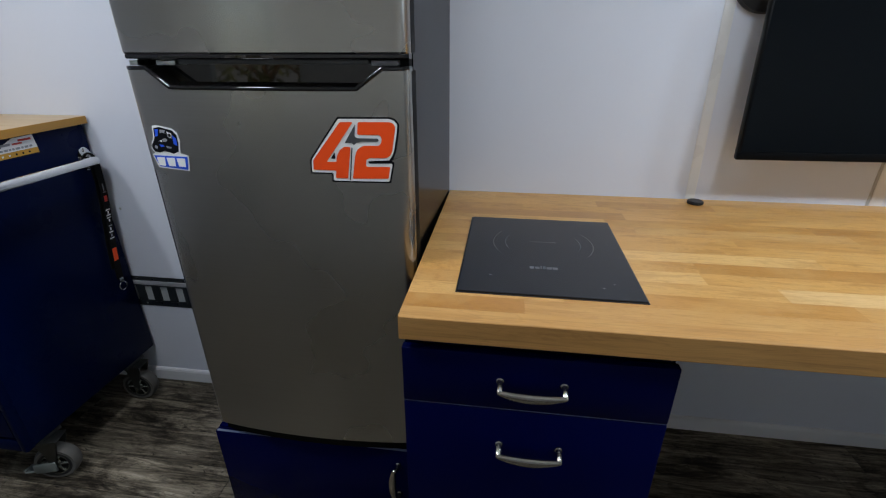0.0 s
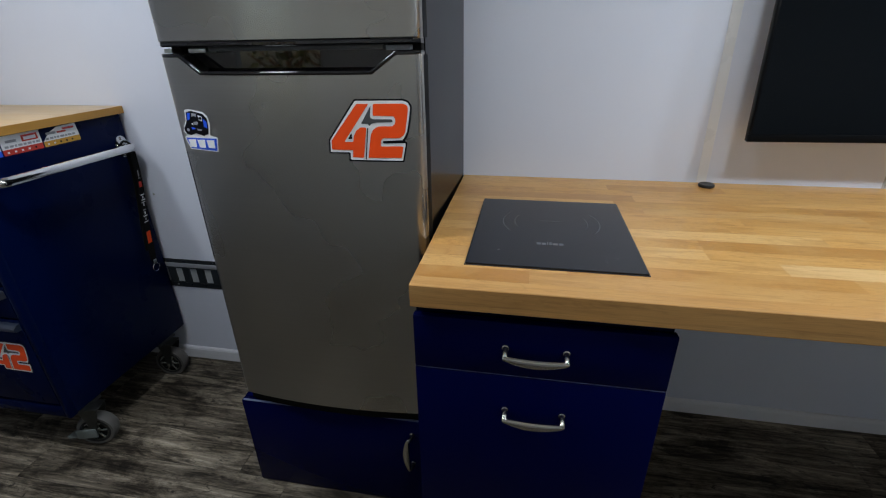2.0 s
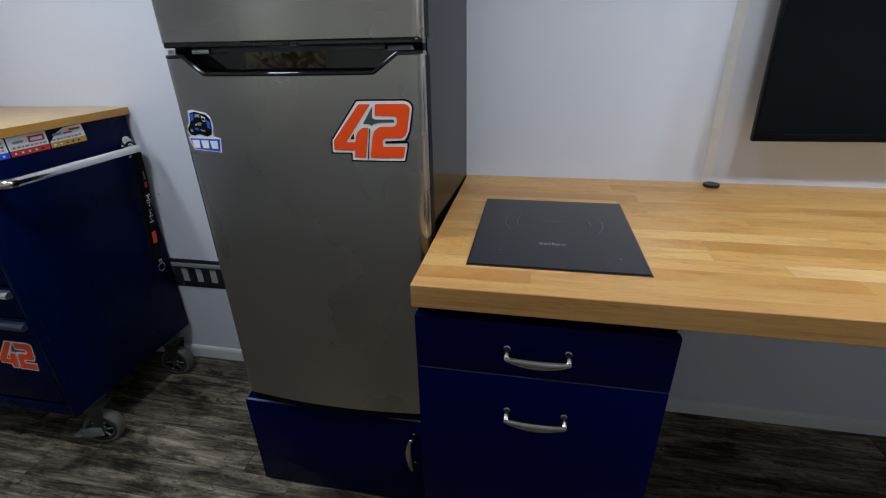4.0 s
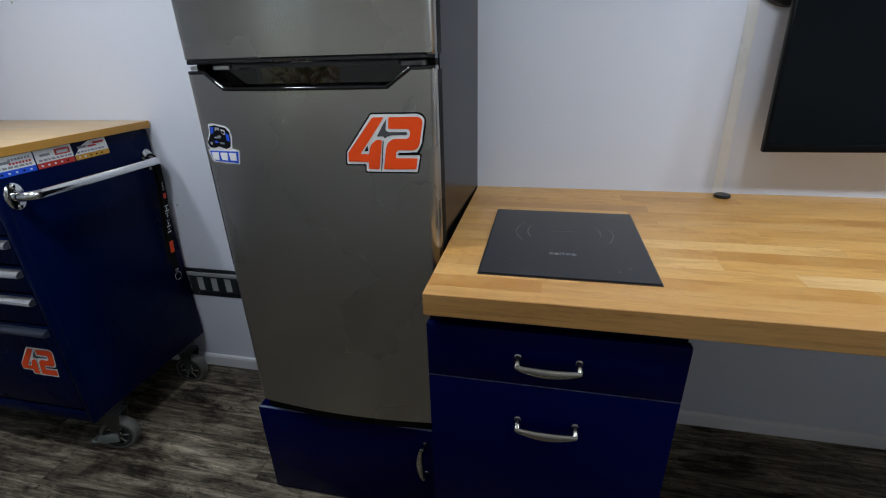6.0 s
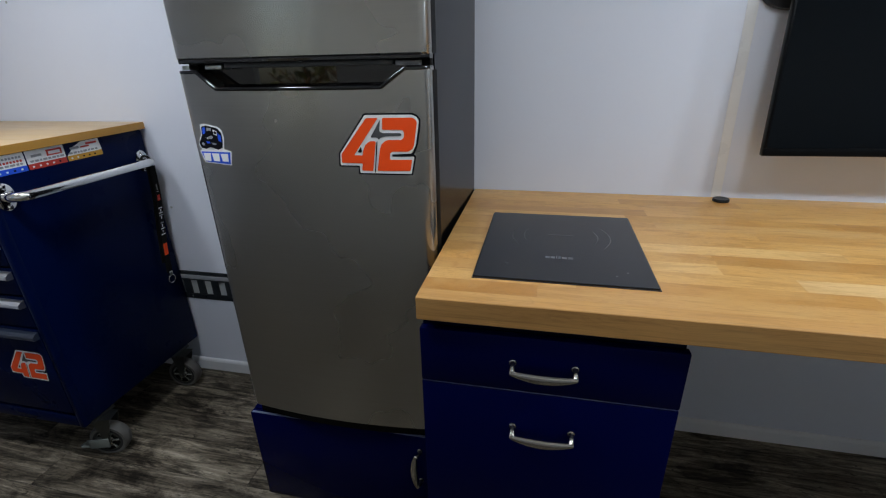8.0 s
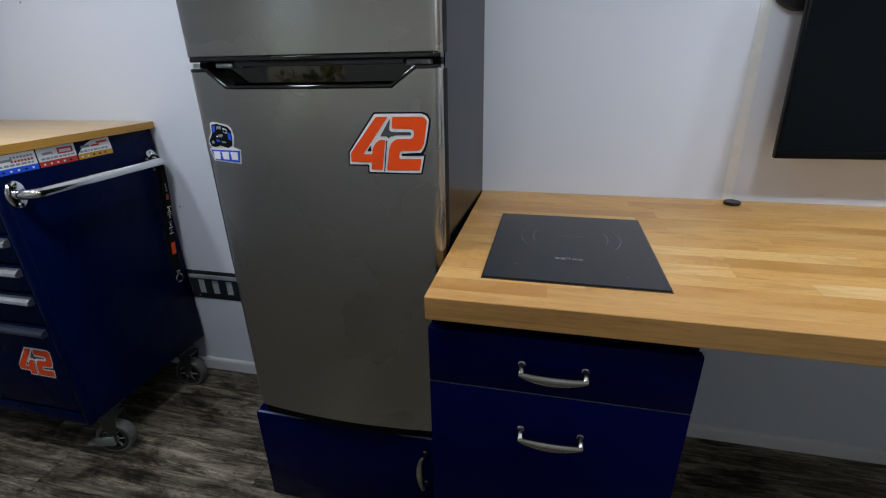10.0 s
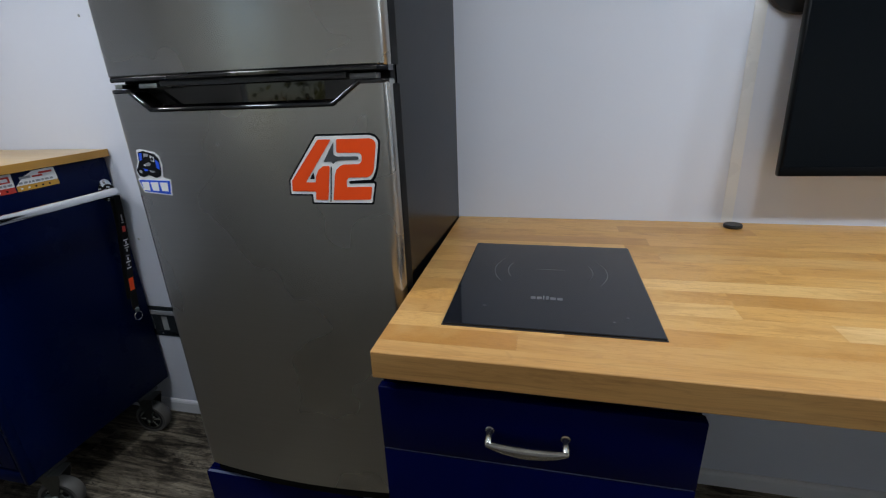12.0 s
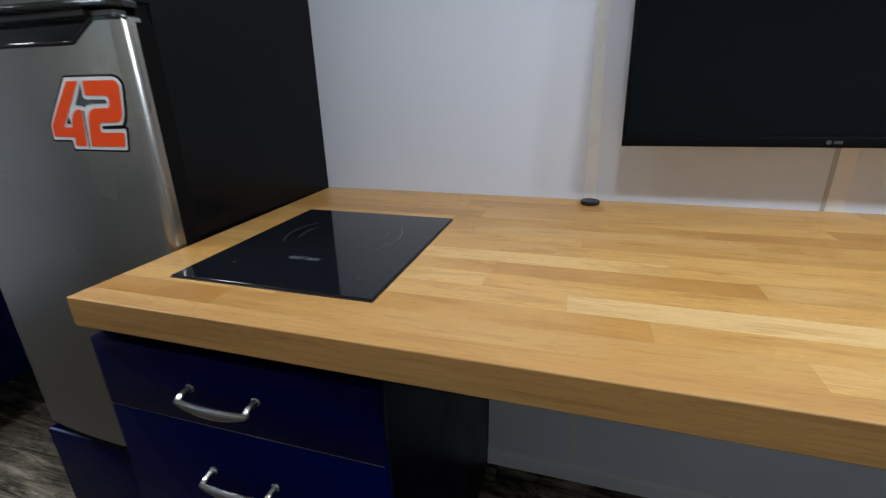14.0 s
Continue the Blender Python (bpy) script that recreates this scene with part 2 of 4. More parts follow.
def tube(bm, points, radius, sides=14, caps=True):
    """A round bar along points; radius is a number or one for each point."""
    pts = [Vector(p) for p in points]
    radii = radius if isinstance(radius, (list, tuple)) else [radius] * len(pts)
    rings, side = [], None
    for i, p in enumerate(pts):
        way = (pts[min(i + 1, len(pts) - 1)] - pts[max(i - 1, 0)]).normalized()
        if side is None:
            side = way.orthogonal().normalized()
        side = (side - way * side.dot(way)).normalized()
        up = way.cross(side)
        rings.append([bm.verts.new(p + (side * math.cos(a) + up * math.sin(a)) * radii[i]) for a in (2 * math.pi * k / sides for k in range(sides))])
    for a, b in zip(rings, rings[1:]):
        for k in range(sides):
            bm.faces.new((a[k], a[(k + 1) % sides], b[(k + 1) % sides], b[k]))
    if caps:
        bm.faces.new(rings[0][::-1])
        bm.faces.new(rings[-1])
    return bm


def lathe(bm, profile, m=None, sides=32, closed=False):
    """Turns (radius, height) pairs about the z axis of m."""
    m = m or Matrix()
    rings = []
    for r, h in profile:
        rings.append([bm.verts.new(m @ Vector((r * math.cos(a), r * math.sin(a), h))) for a in (2 * math.pi * k / sides for k in range(sides))])
    pairs = list(zip(rings, rings[1:])) + ([(rings[-1], rings[0])] if closed else [])
    for a, b in pairs:
        for k in range(sides):
            bm.faces.new((a[k], a[(k + 1) % sides], b[(k + 1) % sides], b[k]))
    if not closed:
        for ring, flip in ((rings[0], True), (rings[-1], False)):
            bm.faces.new(ring[::-1] if flip else ring)
    return bm


def prism(bm, points, m, depth):
    """A flat outline (u, v) of m's xy plane, raised by depth along its z."""
    low = [bm.verts.new(m @ Vector((u, v, 0))) for u, v in points]
    high = [bm.verts.new(m @ Vector((u, v, depth))) for u, v in points]
    bm.faces.new(low[::-1])
    bm.faces.new(high)
    for i in range(len(points)):
        j = (i + 1) % len(points)
        bm.faces.new((low[i], low[j], high[j], high[i]))
    return bm


def finish(bm, name, material, smooth):
    bmesh.ops.recalc_face_normals(bm, faces=bm.faces[:])
    data = bpy.data.meshes.new(name)
    bm.to_mesh(data)
    bm.free()
    data.materials.append(material)
    if smooth:
        data.shade_smooth()
        data.set_sharp_from_angle(angle=radians(28))
    return data


def part(name, bm, material, parent, label="", smooth=True):
    """One mesh under a thing or a part, in world coordinates."""
    ob = new(name, finish(bm, name, material, smooth))
    ob.parent = parent
    if parent.parent is None and parent.type == "EMPTY":
        ob.matrix_parent_inverse = parent.matrix_basis.inverted()
    return tagged(ob, label)


def thing(name, x, y, z, label, category, group="", kind=""):
    ob = new(name)
    ob.empty_display_size = 0.05
    ob.matrix_basis = Matrix.Translation((x, y, z))
    return tagged(ob, label, category, group, kind)


def solid(name, bm, material, label, category, group="", kind="", smooth=True):
    return tagged(new(name, finish(bm, name, material, smooth)), label, category, group, kind)


# ---- the room ----
X0, X1, Y0 = -2.60, 3.20, -2.40
WALL_T = 0.06
wall_back = solid("wall_back", box(bm_new(), X0 - WALL_T, X1 + WALL_T, 0, WALL_T, -0.05, CEILING + 0.05), WALL,
                  "white glossy wall panels of the trailer", "wall", kind="structure")
solid("wall_left", box(bm_new(), X0 - WALL_T, X0, Y0, 0, -0.05, CEILING + 0.05), WALL, "white end wall panel", "wall", kind="structure")
# Right wall stays out of view; darkened for less fill and reflection.
solid("wall_right", box(bm_new(), X1, X1 + WALL_T, Y0, 0, -0.05, CEILING + 0.05), DIM_END_WALL, "unseen end wall, dark grey to cut bounced light", "wall", kind="structure")
D0, D1, SILL, HEAD = -1.66, -1.08, 1.00, 1.98
# Out of view; the two tones only shape reflections and bounced light.
solid("wall_front", box(bm_new(), X0 - WALL_T, X1 + WALL_T, Y0 - WALL_T, Y0, -0.05, SILL), FRONT_WALL, "unseen lower wall, grey to dim reflections and fill light", "wall", kind="structure")
front = bm_new()
box(front, X0 - WALL_T, D0, Y0 - WALL_T, Y0, SILL, CEILING + 0.05)
box(front, D1, X1 + WALL_T, Y0 - WALL_T, Y0, SILL, CEILING + 0.05)
box(front, D0, D1, Y0 - WALL_T, Y0, HEAD, CEILING + 0.05)
solid("wall_front", front, UPPER_WALL, "unseen upper wall, warm white to brighten the fridge's reflection, with an open window hatch", "wall", kind="structure")
solid("ceiling", box(bm_new(), X0, X1, Y0, 0, CEILING, CEILING + 0.05), CEIL, "plain white trailer ceiling", "ceiling", kind="structure")
solid("ground", box(bm_new(), -400, 400, -400, 400, -0.75, -0.70), GRASS, "pale gravel outside the open window hatch", "ground", kind="structure")
floor = solid("floor", box(bm_new(), X0, X1, Y0 - WALL_T, 0, -0.05, -0.0025), SEAM, "dark weathered wood-look plank floor", "floor", kind="structure")

# seam covers on the back wall, skirting
seam = box(bm_new(), -0.0135, 0.0135, -0.0012, 0.0, 0.0572, CEILING, 0.0008, 1)
for v in seam.verts:
    v.co.x += 0.7275 - 0.018 * (v.co.z - 0.9)
solid("trim", seam, TRIM, "flat cream seam strip on the wall panels", "trim", kind="structure")
solid("trim", box(bm_new(), 1.2150, 1.2480, -0.0030, 0.0, 0.9, CEILING, 0.001), SKIRT, "flat white seam strip on the wall panels", "trim", kind="structure")
solid("trim", box(bm_new(), 1.2070, 1.2149, -0.0012, 0.0, 0.9, CEILING), SEAM_GREY, "open grey joint beside the seam strip", "trim", kind="structure")
skirting = bm_new()
prism(skirting, [(0, 0), (0.012, 0), (0.012, 0.045), (0.009, 0.053), (0.004, 0.057), (0, 0.057)],
      Matrix(((0, 0, 1, X0), (-1, 0, 0, 0), (0, 1, 0, 0), (0, 0, 0, 1))), X1 - X0)
solid("baseboard", skirting, SKIRT, "low white skirting board along the wall", "baseboard", kind="structure", smooth=False)
for sx, sz in ((-1.681, 1.522), (-1.204, 1.525), (-1.219, 0.781)):
    s = bm_new()
    lathe(s, [(0.0045, 0), (0.0045, 0.001), (0.002, 0.0025)], pose(sx, 0, sz, 90), 12)
    part("screw", s, ZINC, wall_back)

# slotted cargo track along the wall
track = thing("cargo_track", -1.6, 0, 0.37, "black slotted steel cargo track screwed to the white wall", "cargo track")
TZ0, TZ1 = 0.371, 0.502
TX0, TX1 = X0 + 0.02, -0.42
PITCH, SLOT_W = 0.0665, 0.034
bars = bm_new()
box(bars, TX0, TX1, -0.004, -0.0005, TZ0, TZ0 + 0.026, 0.001, 1)
box(bars, TX0, TX1, -0.004, -0.0005, TZ1 - 0.018, TZ1, 0.001, 1)
box(bars, TX0, TX1, -0.0095, -0.0005, TZ1 - 0.040, TZ1 - 0.034, 0.001, 1)
x = TX0
while x < TX1 - SLOT_W:
    box(bars, x, x + PITCH - SLOT_W, -0.0105, -0.0005, TZ0 + 0.024, TZ1 - 0.034, 0.002, 1)
    x += PITCH
part("rail", bars, TRACK, track)
ridge = bm_new()
box(ridge, TX0, TX1, -0.0088, -0.0005, TZ1 - 0.035, TZ1 - 0.017, 0.003, 2)
part("ridge", ridge, GREY_VINYL, track, "worn grey raised edge")
part("backing", box(bm_new(), TX0, TX1, -0.0016, -0.0004, TZ0 + 0.02, TZ1 - 0.03), SLOT, track, "pale metal behind the slots")
for k in range(38):
    for z, dx in ((TZ1 - 0.009, 0.0), (TZ0 + 0.012, 0.012)):
        s = bm_new()
        lathe(s, [(0.0042, 0), (0.0036, 0.0015), (0.001, 0.0022)], pose(-2.5 + k * PITCH + dx, -0.004, z, 90), 8)
        part("screw", s, ZINC, track)


# ---- ceiling lamps ----
def ceiling_lamp(lx, ly):
    t = thing("ceiling_lamp", lx, ly, CEILING, "round white flush ceiling lamp, switched on", "ceiling lamp", "ceiling lamps")
    b = bm_new()
    lathe(b, [(0.125, -0.030), (0.13, -0.022), (0.13, 0.0), (0.11, 0.0), (0.11, -0.030)], pose(lx, ly, CEILING), 40, closed=True)
    part("housing", b, CEIL, t)
    d = bm_new()
    lathe(d, [(0.001, -0.026), (0.109, -0.026), (0.109, -0.012), (0.001, -0.012)], pose(lx, ly, CEILING), 40)
    part("diffuser", d, DIFFUSER, t, "glowing diffuser")


for lx, ly in LAMPS:
    ceiling_lamp(lx, ly)


# ---- fridge ----
FX0, FX1 = -0.577, -0.009
FMID, FHALF = (FX0 + FX1) / 2, (FX1 - FX0) / 2
FZ = 0.342


def door_face(x):
    """The bowed front of the doors: y at x."""
    u = (x - FMID) / FHALF
    y = -0.566 + 0.020 * u * u
    edge = FHALF - abs(x - FMID)
    r = 0.020
    if edge < r:
        y += r - math.sqrt(max(0.0, r * r - (r - edge) ** 2))
    return y


def door_mesh(z0, top_of):
    """A bowed door panel whose upper edge is top_of(x)."""
    bm = bm_new()
    xs = sorted({round(FMID + FHALF * s, 5) for s in [math.sin(math.pi / 2 * k / 30) for k in range(-30, 31)]} | {-0.524, -0.478, -0.106, -0.056})
    back = -0.508
    cols = []
    for x in xs:
        zt, yf = top_of(x), min(door_face(x), back - 0.004)
        cols.append([bm.verts.new(c) for c in ((x, back, z0), (x, yf + 0.003, z0), (x, yf, z0 + 0.003), (x, yf, zt - 0.003), (x, yf + 0.003, zt), (x, back, zt))])
    for a, b in zip(cols, cols[1:]):
        for k in range(6):
            bm.faces.new((a[k], a[(k + 1) % 6], b[(k + 1) % 6], b[k]))
    bm.faces.new(cols[0])
    bm.faces.new(cols[-1][::-1])
    return bm


def notch(x):
    z = 1.292
    if -0.524 < x <= -0.478:
        z -= 0.036 * (x + 0.524) / 0.046
    elif -0.478 < x < -0.106:
        z = 1.256
    elif -0.106 <= x < -0.056:
        z -= 0.036 * (-0.056 - x) / 0.050
    return z


shell_bm = box(bm_new(), FX0, -0.0120, -0.482, -0.025, FZ + 0.018, FZ + 1.45, 0.0004, 1)
box(shell_bm, -0.40, -0.0120, -0.0252, -0.003, FZ + 0.0182, FZ + 1.4498)
for v in shell_bm.verts:
    if v.co.x > -0.02:
        v.co.x += 0.0095 + 0.0215 * min(0.0, v.co.y + 0.003)
fridge = thing("refrigerator", FMID, -0.25, FZ, "dark brushed steel two-door refrigerator on a navy base", "refrigerator")
body = part("cabinet_body", shell_bm, FRIDGE_SIDE, fridge, "charcoal painted sides")
part("gasket", box(bm_new(), FX0 + 0.006, FX1 - 0.006, -0.509, -0.4815, FZ + 0.03, FZ + 1.44, 0.002), MATT_BLACK, fridge, "black door gasket")
low = part("lower_door", door_mesh(0.3755, notch), STEEL, fridge, "brushed steel lower door")
top = part("freezer_door", door_mesh(1.3155, lambda x: FZ + 1.445), STEEL, fridge, "brushed steel freezer door")
for leaf, z0, z1 in ((low, 0.3765, 1.2860), (top, 1.3165, FZ + 1.444)):
    part("side_seal", box(bm_new(), -0.0125, -0.0084, -0.5180, -0.4825, z0, z1, 0.0005, 1), MATT_BLACK, leaf, "black side strip of the door")
plinth = bm_new()
prism(plinth, [(FX0 + 0.012, -0.03), (FX1 - 0.012, -0.03)] + [(FX1 - 0.012 - (FX1 - FX0 - 0.024) * k / 16, door_face(FX1 - 0.012 - (FX1 - FX0 - 0.024) * k / 16) + 0.014) for k in range(17)], pose(0, 0, FZ), 0.0325)
part("plinth", plinth, MATT_BLACK, fridge, "black plastic foot strip")


def edge_strip(z0, z1, proud, xa, xb, count=40):
    """A thin strip that follows the bowed door."""
    bm = bm_new()
    rows = []
    for k in range(count + 1):
        x = xa + (xb - xa) * k / count
        y = min(door_face(x), -0.512) - proud
        rows.append([bm.verts.new(c) for c in ((x, -0.508, z0), (x, y + 0.002, z0), (x, y, z0 + 0.002), (x, y, z1 - 0.002), (x, y + 0.002, z1), (x, -0.508, z1))])
    for a, b in zip(rows, rows[1:]):
        for k in range(6):
            bm.faces.new((a[k], a[(k + 1) % 6], b[(k + 1) % 6], b[k]))
    bm.faces.new(rows[0])
    bm.faces.new(rows[-1][::-1])
    return bm


part("trim_strip", edge_strip(1.3072, 1.3158, 0.0015, FX0 + 0.001, FX1 - 0.001), GLOSS, top, "gloss black lower edge")
part("trim_strip", edge_strip(1.2865, 1.2945, 0.0012, FX0 + 0.001, -0.520, 8), GLOSS, low, "gloss black upper edge")
part("trim_strip", edge_strip(1.2865, 1.2945, 0.0012, -0.060, FX1 - 0.001, 8), GLOSS, low, "gloss black upper edge")
handle = bm_new()
outline = [(-0.524, 1.2915), (-0.478, 1.2565)] + [(-0.478 + 0.372 * k / 12, 1.2565) for k in range(1, 12)] + [(-0.106, 1.2565), (-0.056, 1.2915)]
tube(handle, [(x, door_face(x) + 0.0015, z) for x, z in outline], 0.0042, 14)
part("handle_rim", handle, GLOSS, low, "gloss black rim of the hand recess")
scoop = bm_new()
rows = []
for k in range(17):
    s = k / 16
    xt, xb = -0.522 + 0.464 * s, -0.476 + 0.368 * s
    rows.append([scoop.verts.new(c) for c in ((xb, door_face(xb) + 0.002, 1.2560), (xb, door_face(xb) + 0.016, 1.2545), (0.5 * (xb + xt), -0.5115, 1.2640), (xt, -0.5105, 1.3050))])
for a, b in zip(rows, rows[1:]):
    for k in range(3):
        scoop.faces.new((a[k], a[k + 1], b[k + 1], b[k]))
part("hand_recess", scoop, GLOSS, low, "gloss black hand recess")
for hx0, hx1, hy in ((-0.564, -0.546, -0.540), (-0.502, -0.462, -0.546)):
    part("hinge", box(bm_new(), hx0, hx1, hy, -0.510, 1.2955, 1.3040, 0.001), ZINC, fridge, "bare metal hinge plate")
part("catch", box(bm_new(), -0.080, -0.032, -0.535, -0.510, 1.2955, 1.3045, 0.001), GREY_VINYL, fridge)
part("lower_rail", box(bm_new(), -0.456, -0.082, -0.545, -0.510, 1.2975, 1.3070, 0.001), DARK_VINYL, fridge, "dark grey rail under the freezer door")


# ---- stickers ----
FOUR = [(232, 84), (290, 84), (150, 266), (195, 266), (200, 240), (215, 212), (240, 195), (268, 195), (240, 345), (183, 343), (190, 307), (82, 305), (86, 260)]
TWO = [(312, 84), (455, 84), (470, 92), (476, 108), (455, 215), (445, 235), (425, 247), (345, 247), (333, 258), (330, 288), (440, 288), (428, 345), (262, 345), (285, 235), (295, 212), (312, 197), (330, 190), (395, 190), (408, 178), (412, 158), (405, 142), (305, 140)]
EDGE = [(222, 62), (455, 62), (480, 72), (494, 95), (490, 130), (472, 215), (458, 250), (448, 261), (461, 270), (438, 368), (162, 364), (166, 326), (64, 325), (72, 255)]
BORDER = [(226, 70), (452, 70), (474, 79), (486, 98), (481, 130), (464, 212), (450, 242), (436, 258), (452, 276), (432, 360), (171, 356), (174, 318), (73, 318), (79, 258)]
STAR = [(300, 92), (291, 148), (305, 156), (396, 157), (398, 171), (320, 172), (294, 178), (285, 189), (277, 177), (243, 178)]
SLIT = [(343, 261), (440, 257), (455, 272), (343, 273)]
NOOK = [(192, 221), (193, 252), (170, 252)]
JOIN = [(272, 198), (277, 198), (252, 354), (247, 354)]


def rounded(points, reach):
    """The outline with each corner cut to a short arc."""
    out = []
    n = len(points)
    for i in range(n):
        p, a, b = (Vector(points[k % n]) for k in (i, i - 1, i + 1))
        u, v = a - p, b - p
        s = p + u * min(0.32, reach / u.length)
        e = p + v * min(0.32, reach / v.length)
        out += [tuple(s), tuple((s + e) * 0.25 + p * 0.5), tuple(e)]
    return out


def outline_map(points):
    """From drawing units to a unit-wide outline."""
    return [((x - 283.0) / 400.5 + (y - 214.5) / 14700.0, (214.5 - y) / 408.4) for x, y in rounded(points, 6.0)]


def sheet(points, place, cuts=0):
    """A thin vinyl sheet: outline (u, v) cut in strips and laid by place(u, v)."""
    bm = bm_new()
    bm.faces.new([bm.verts.new((u, v, 0)) for u, v in points])
    us = [p[0] for p in points]
    for k in range(1, cuts):
        u = min(us) + (max(us) - min(us)) * k / cuts
        bmesh.ops.bisect_plane(bm, geom=bm.verts[:] + bm.edges[:] + bm.faces[:], plane_co=(u, 0, 0), plane_no=(1, 0, 0))
    bmesh.ops.triangulate(bm, faces=bm.faces[:])
    for v in bm.verts:
        v.co = Vector(place(v.co.x, v.co.y))
    return bm


def race_sticker(width, place, base):
    """The number 42: black edge, white border, orange figures. place(u, v, lift)."""
    t = thing("number_sticker", *base, "orange number 42 sticker with white and black outline", "sticker", "number stickers")
    for nm, pts, lift, mt in (("edge", EDGE, 0.0008, BLACK_VINYL), ("border", BORDER, 0.0014, WHITE_VINYL), ("figure_four", FOUR, 0.0020, ORANGE_VINYL), ("figure_two", TWO, 0.0020, ORANGE_VINYL),
                              ("counter_fill", STAR, 0.0020, DARK_VINYL), ("counter_fill", SLIT, 0.0020, BLACK_VINYL), ("counter_fill", NOOK, 0.0020, BLACK_VINYL), ("joint_line", JOIN, 0.0020, BLACK_VINYL)):
        part(nm, sheet([(u * width, v * width) for u, v in outline_map(pts)], lambda u, v, q=lift: place(u, v, q), 10), mt, t, smooth=False)


race_sticker(0.170, lambda u, v, q: (-0.1175 + u, door_face(-0.1175 + u) - q, 1.1440 + v), (-0.12, -0.56, 1.14))


def team_sticker():
    """Small sticker: a blue plate with white bars under a dark, blue and white shape."""
    t = thing("team_sticker", -0.505, -0.55, 1.09, "small blue and white sticker with a dark racing bike shape", "sticker")
    put = lambda q: (lambda u, v: (-0.5135 + u, door_face(-0.5135 + u) - q, 1.1385 + v))
    disc = lambda cx, cy, r: [(cx + r * math.cos(k * math.pi / 8), cy + r * math.sin(k * math.pi / 8)) for k in range(16)]
    def lay(nm, pts, q, mt):
        part(nm, sheet([((x - 172) * 0.00048, (158 - y) * 0.00044) for x, y in pts], put(q), 5), mt, t, smooth=False)

    def spot(x, y, r, q, mt):
        lay("picture_patch", disc(x, y, r), q, mt)

    lay("border", [(112, 60), (135, 54), (210, 67), (231, 84), (238, 120), (229, 162), (226, 180), (264, 190), (252, 263), (97, 254), (79, 194), (93, 184), (81, 165), (90, 138), (106, 110)], 0.0008, WHITE_VINYL)
    lay("plate", [(86, 196), (257, 195), (246, 257), (102, 248)], 0.0014, BLUE_VINYL)
    lay("picture_patch", [(113, 112), (119, 70), (150, 63), (210, 76), (228, 98), (227, 138), (219, 172), (192, 184), (150, 172), (122, 182), (96, 178), (90, 160), (97, 138)], 0.0014, BLACK_VINYL)
    for pts, mt in (([(118, 108), (124, 74), (142, 72), (134, 104)], BLUE_VINYL), ([(206, 98), (223, 112), (221, 146), (204, 138)], BLUE_VINYL), ([(150, 118), (170, 113), (178, 120), (168, 130), (152, 130)], GREY_VINYL), ([(134, 126), (148, 122), (146, 132)], WHITE_VINYL),
                    ([(150, 74), (176, 76), (170, 92), (146, 92)], GREY_VINYL), ([(182, 82), (204, 90), (200, 112), (184, 106)], WHITE_VINYL), ([(126, 142), (150, 144), (156, 152), (132, 154)], BLUE_VINYL), ([(160, 148), (190, 152), (186, 160), (166, 158)], GREY_VINYL)):
        lay("picture_patch", pts, 0.0019, mt)
    spot(112, 156, 23, 0.0020, BLACK_VINYL)
    spot(112, 156, 8, 0.0025, GREY_VINYL)
    spot(160, 100, 13, 0.0024, BLACK_VINYL)
    spot(193, 98, 8, 0.0024, BLACK_VINYL)
    for x in (98, 149, 200):
        lay("mark_bar", [(x, 204), (x + 43, 203), (x + 39, 244), (x + 4, 243)], 0.0020, WHITE_VINYL)


team_sticker()


# ---- pulls ----
def bow_pull(parent, base, across, out, down, half=0.056, name="handle"):
    """A bow handle: two feet, two drooping posts and a bar that swells in the middle."""
    a, o, d = Vector(across), Vector(out), Vector(down)
    base = Vector(base)
    bm = bm_new()
    for s in (-1, 1):
        foot = base + a * (s * half)
        tube(bm, [foot, foot + o * 0.0025, foot + o * 0.004], [0.0074, 0.0074, 0.0062], 14)
        tube(bm, [foot + o * 0.002, foot + o * 0.014, foot + o * 0.019 + d * 0.001, foot + o * 0.0235 + d * 0.004, foot + o * 0.025 + d * 0.008], [0.0056, 0.0050, 0.0052, 0.0056, 0.0052], 12)
    n = 22
    rings = []
    for k in range(n + 1):
        s = -1 + 2 * k / n
        bulge = math.cos(s * math.pi / 2) ** 0.8 if abs(s) < 1 else 0.0
        h, w = 0.0046 + 0.0060 * bulge, 0.0046 + 0.0008 * bulge
        c = base + a * (s * (half + 0.004)) + o * (0.0245 + 0.004 * bulge) + d * (0.0060 + h - 0.0046)
        rings.append([bm.verts.new(c + o * (w * math.cos(t)) + d * (h * math.sin(t))) for t in (2 * math.pi * j / 14 for j in range(14))])
    for p, q in zip(rings, rings[1:]):
        for j in range(14):
            bm.faces.new((p[j], p[(j + 1) % 14], q[(j + 1) % 14], q[j]))
    bm.faces.new(rings[0][::-1])
    bm.faces.new(rings[-1])
    return part(name, bm, NICKEL, parent, "satin nickel bow handle")


# ---- navy base under the fridge ----
base = thing("fridge_base", -0.29, -0.27, 0, "low navy cabinet with a door, under the refrigerator", "cabinet")
part("carcass", box(bm_new(), -0.596, -0.004, -0.528, -0.02, 0.0, FZ, 0.002), NAVY, base)
pdoor = part("door", box(bm_new(), -0.5965, -0.006, -0.548, -0.5285, 0.003, FZ - 0.001, 0.003), NAVY, base)
# Highlight on the base door's top edge, put in as a pale strip.
part("edge_band", box(bm_new(), -0.592, -0.010, -0.5462, -0.5400, FZ - 0.0015, FZ + 0.0004), EDGE_GLINT, pdoor, "pale strip painted as a highlight along the upper edge", False)
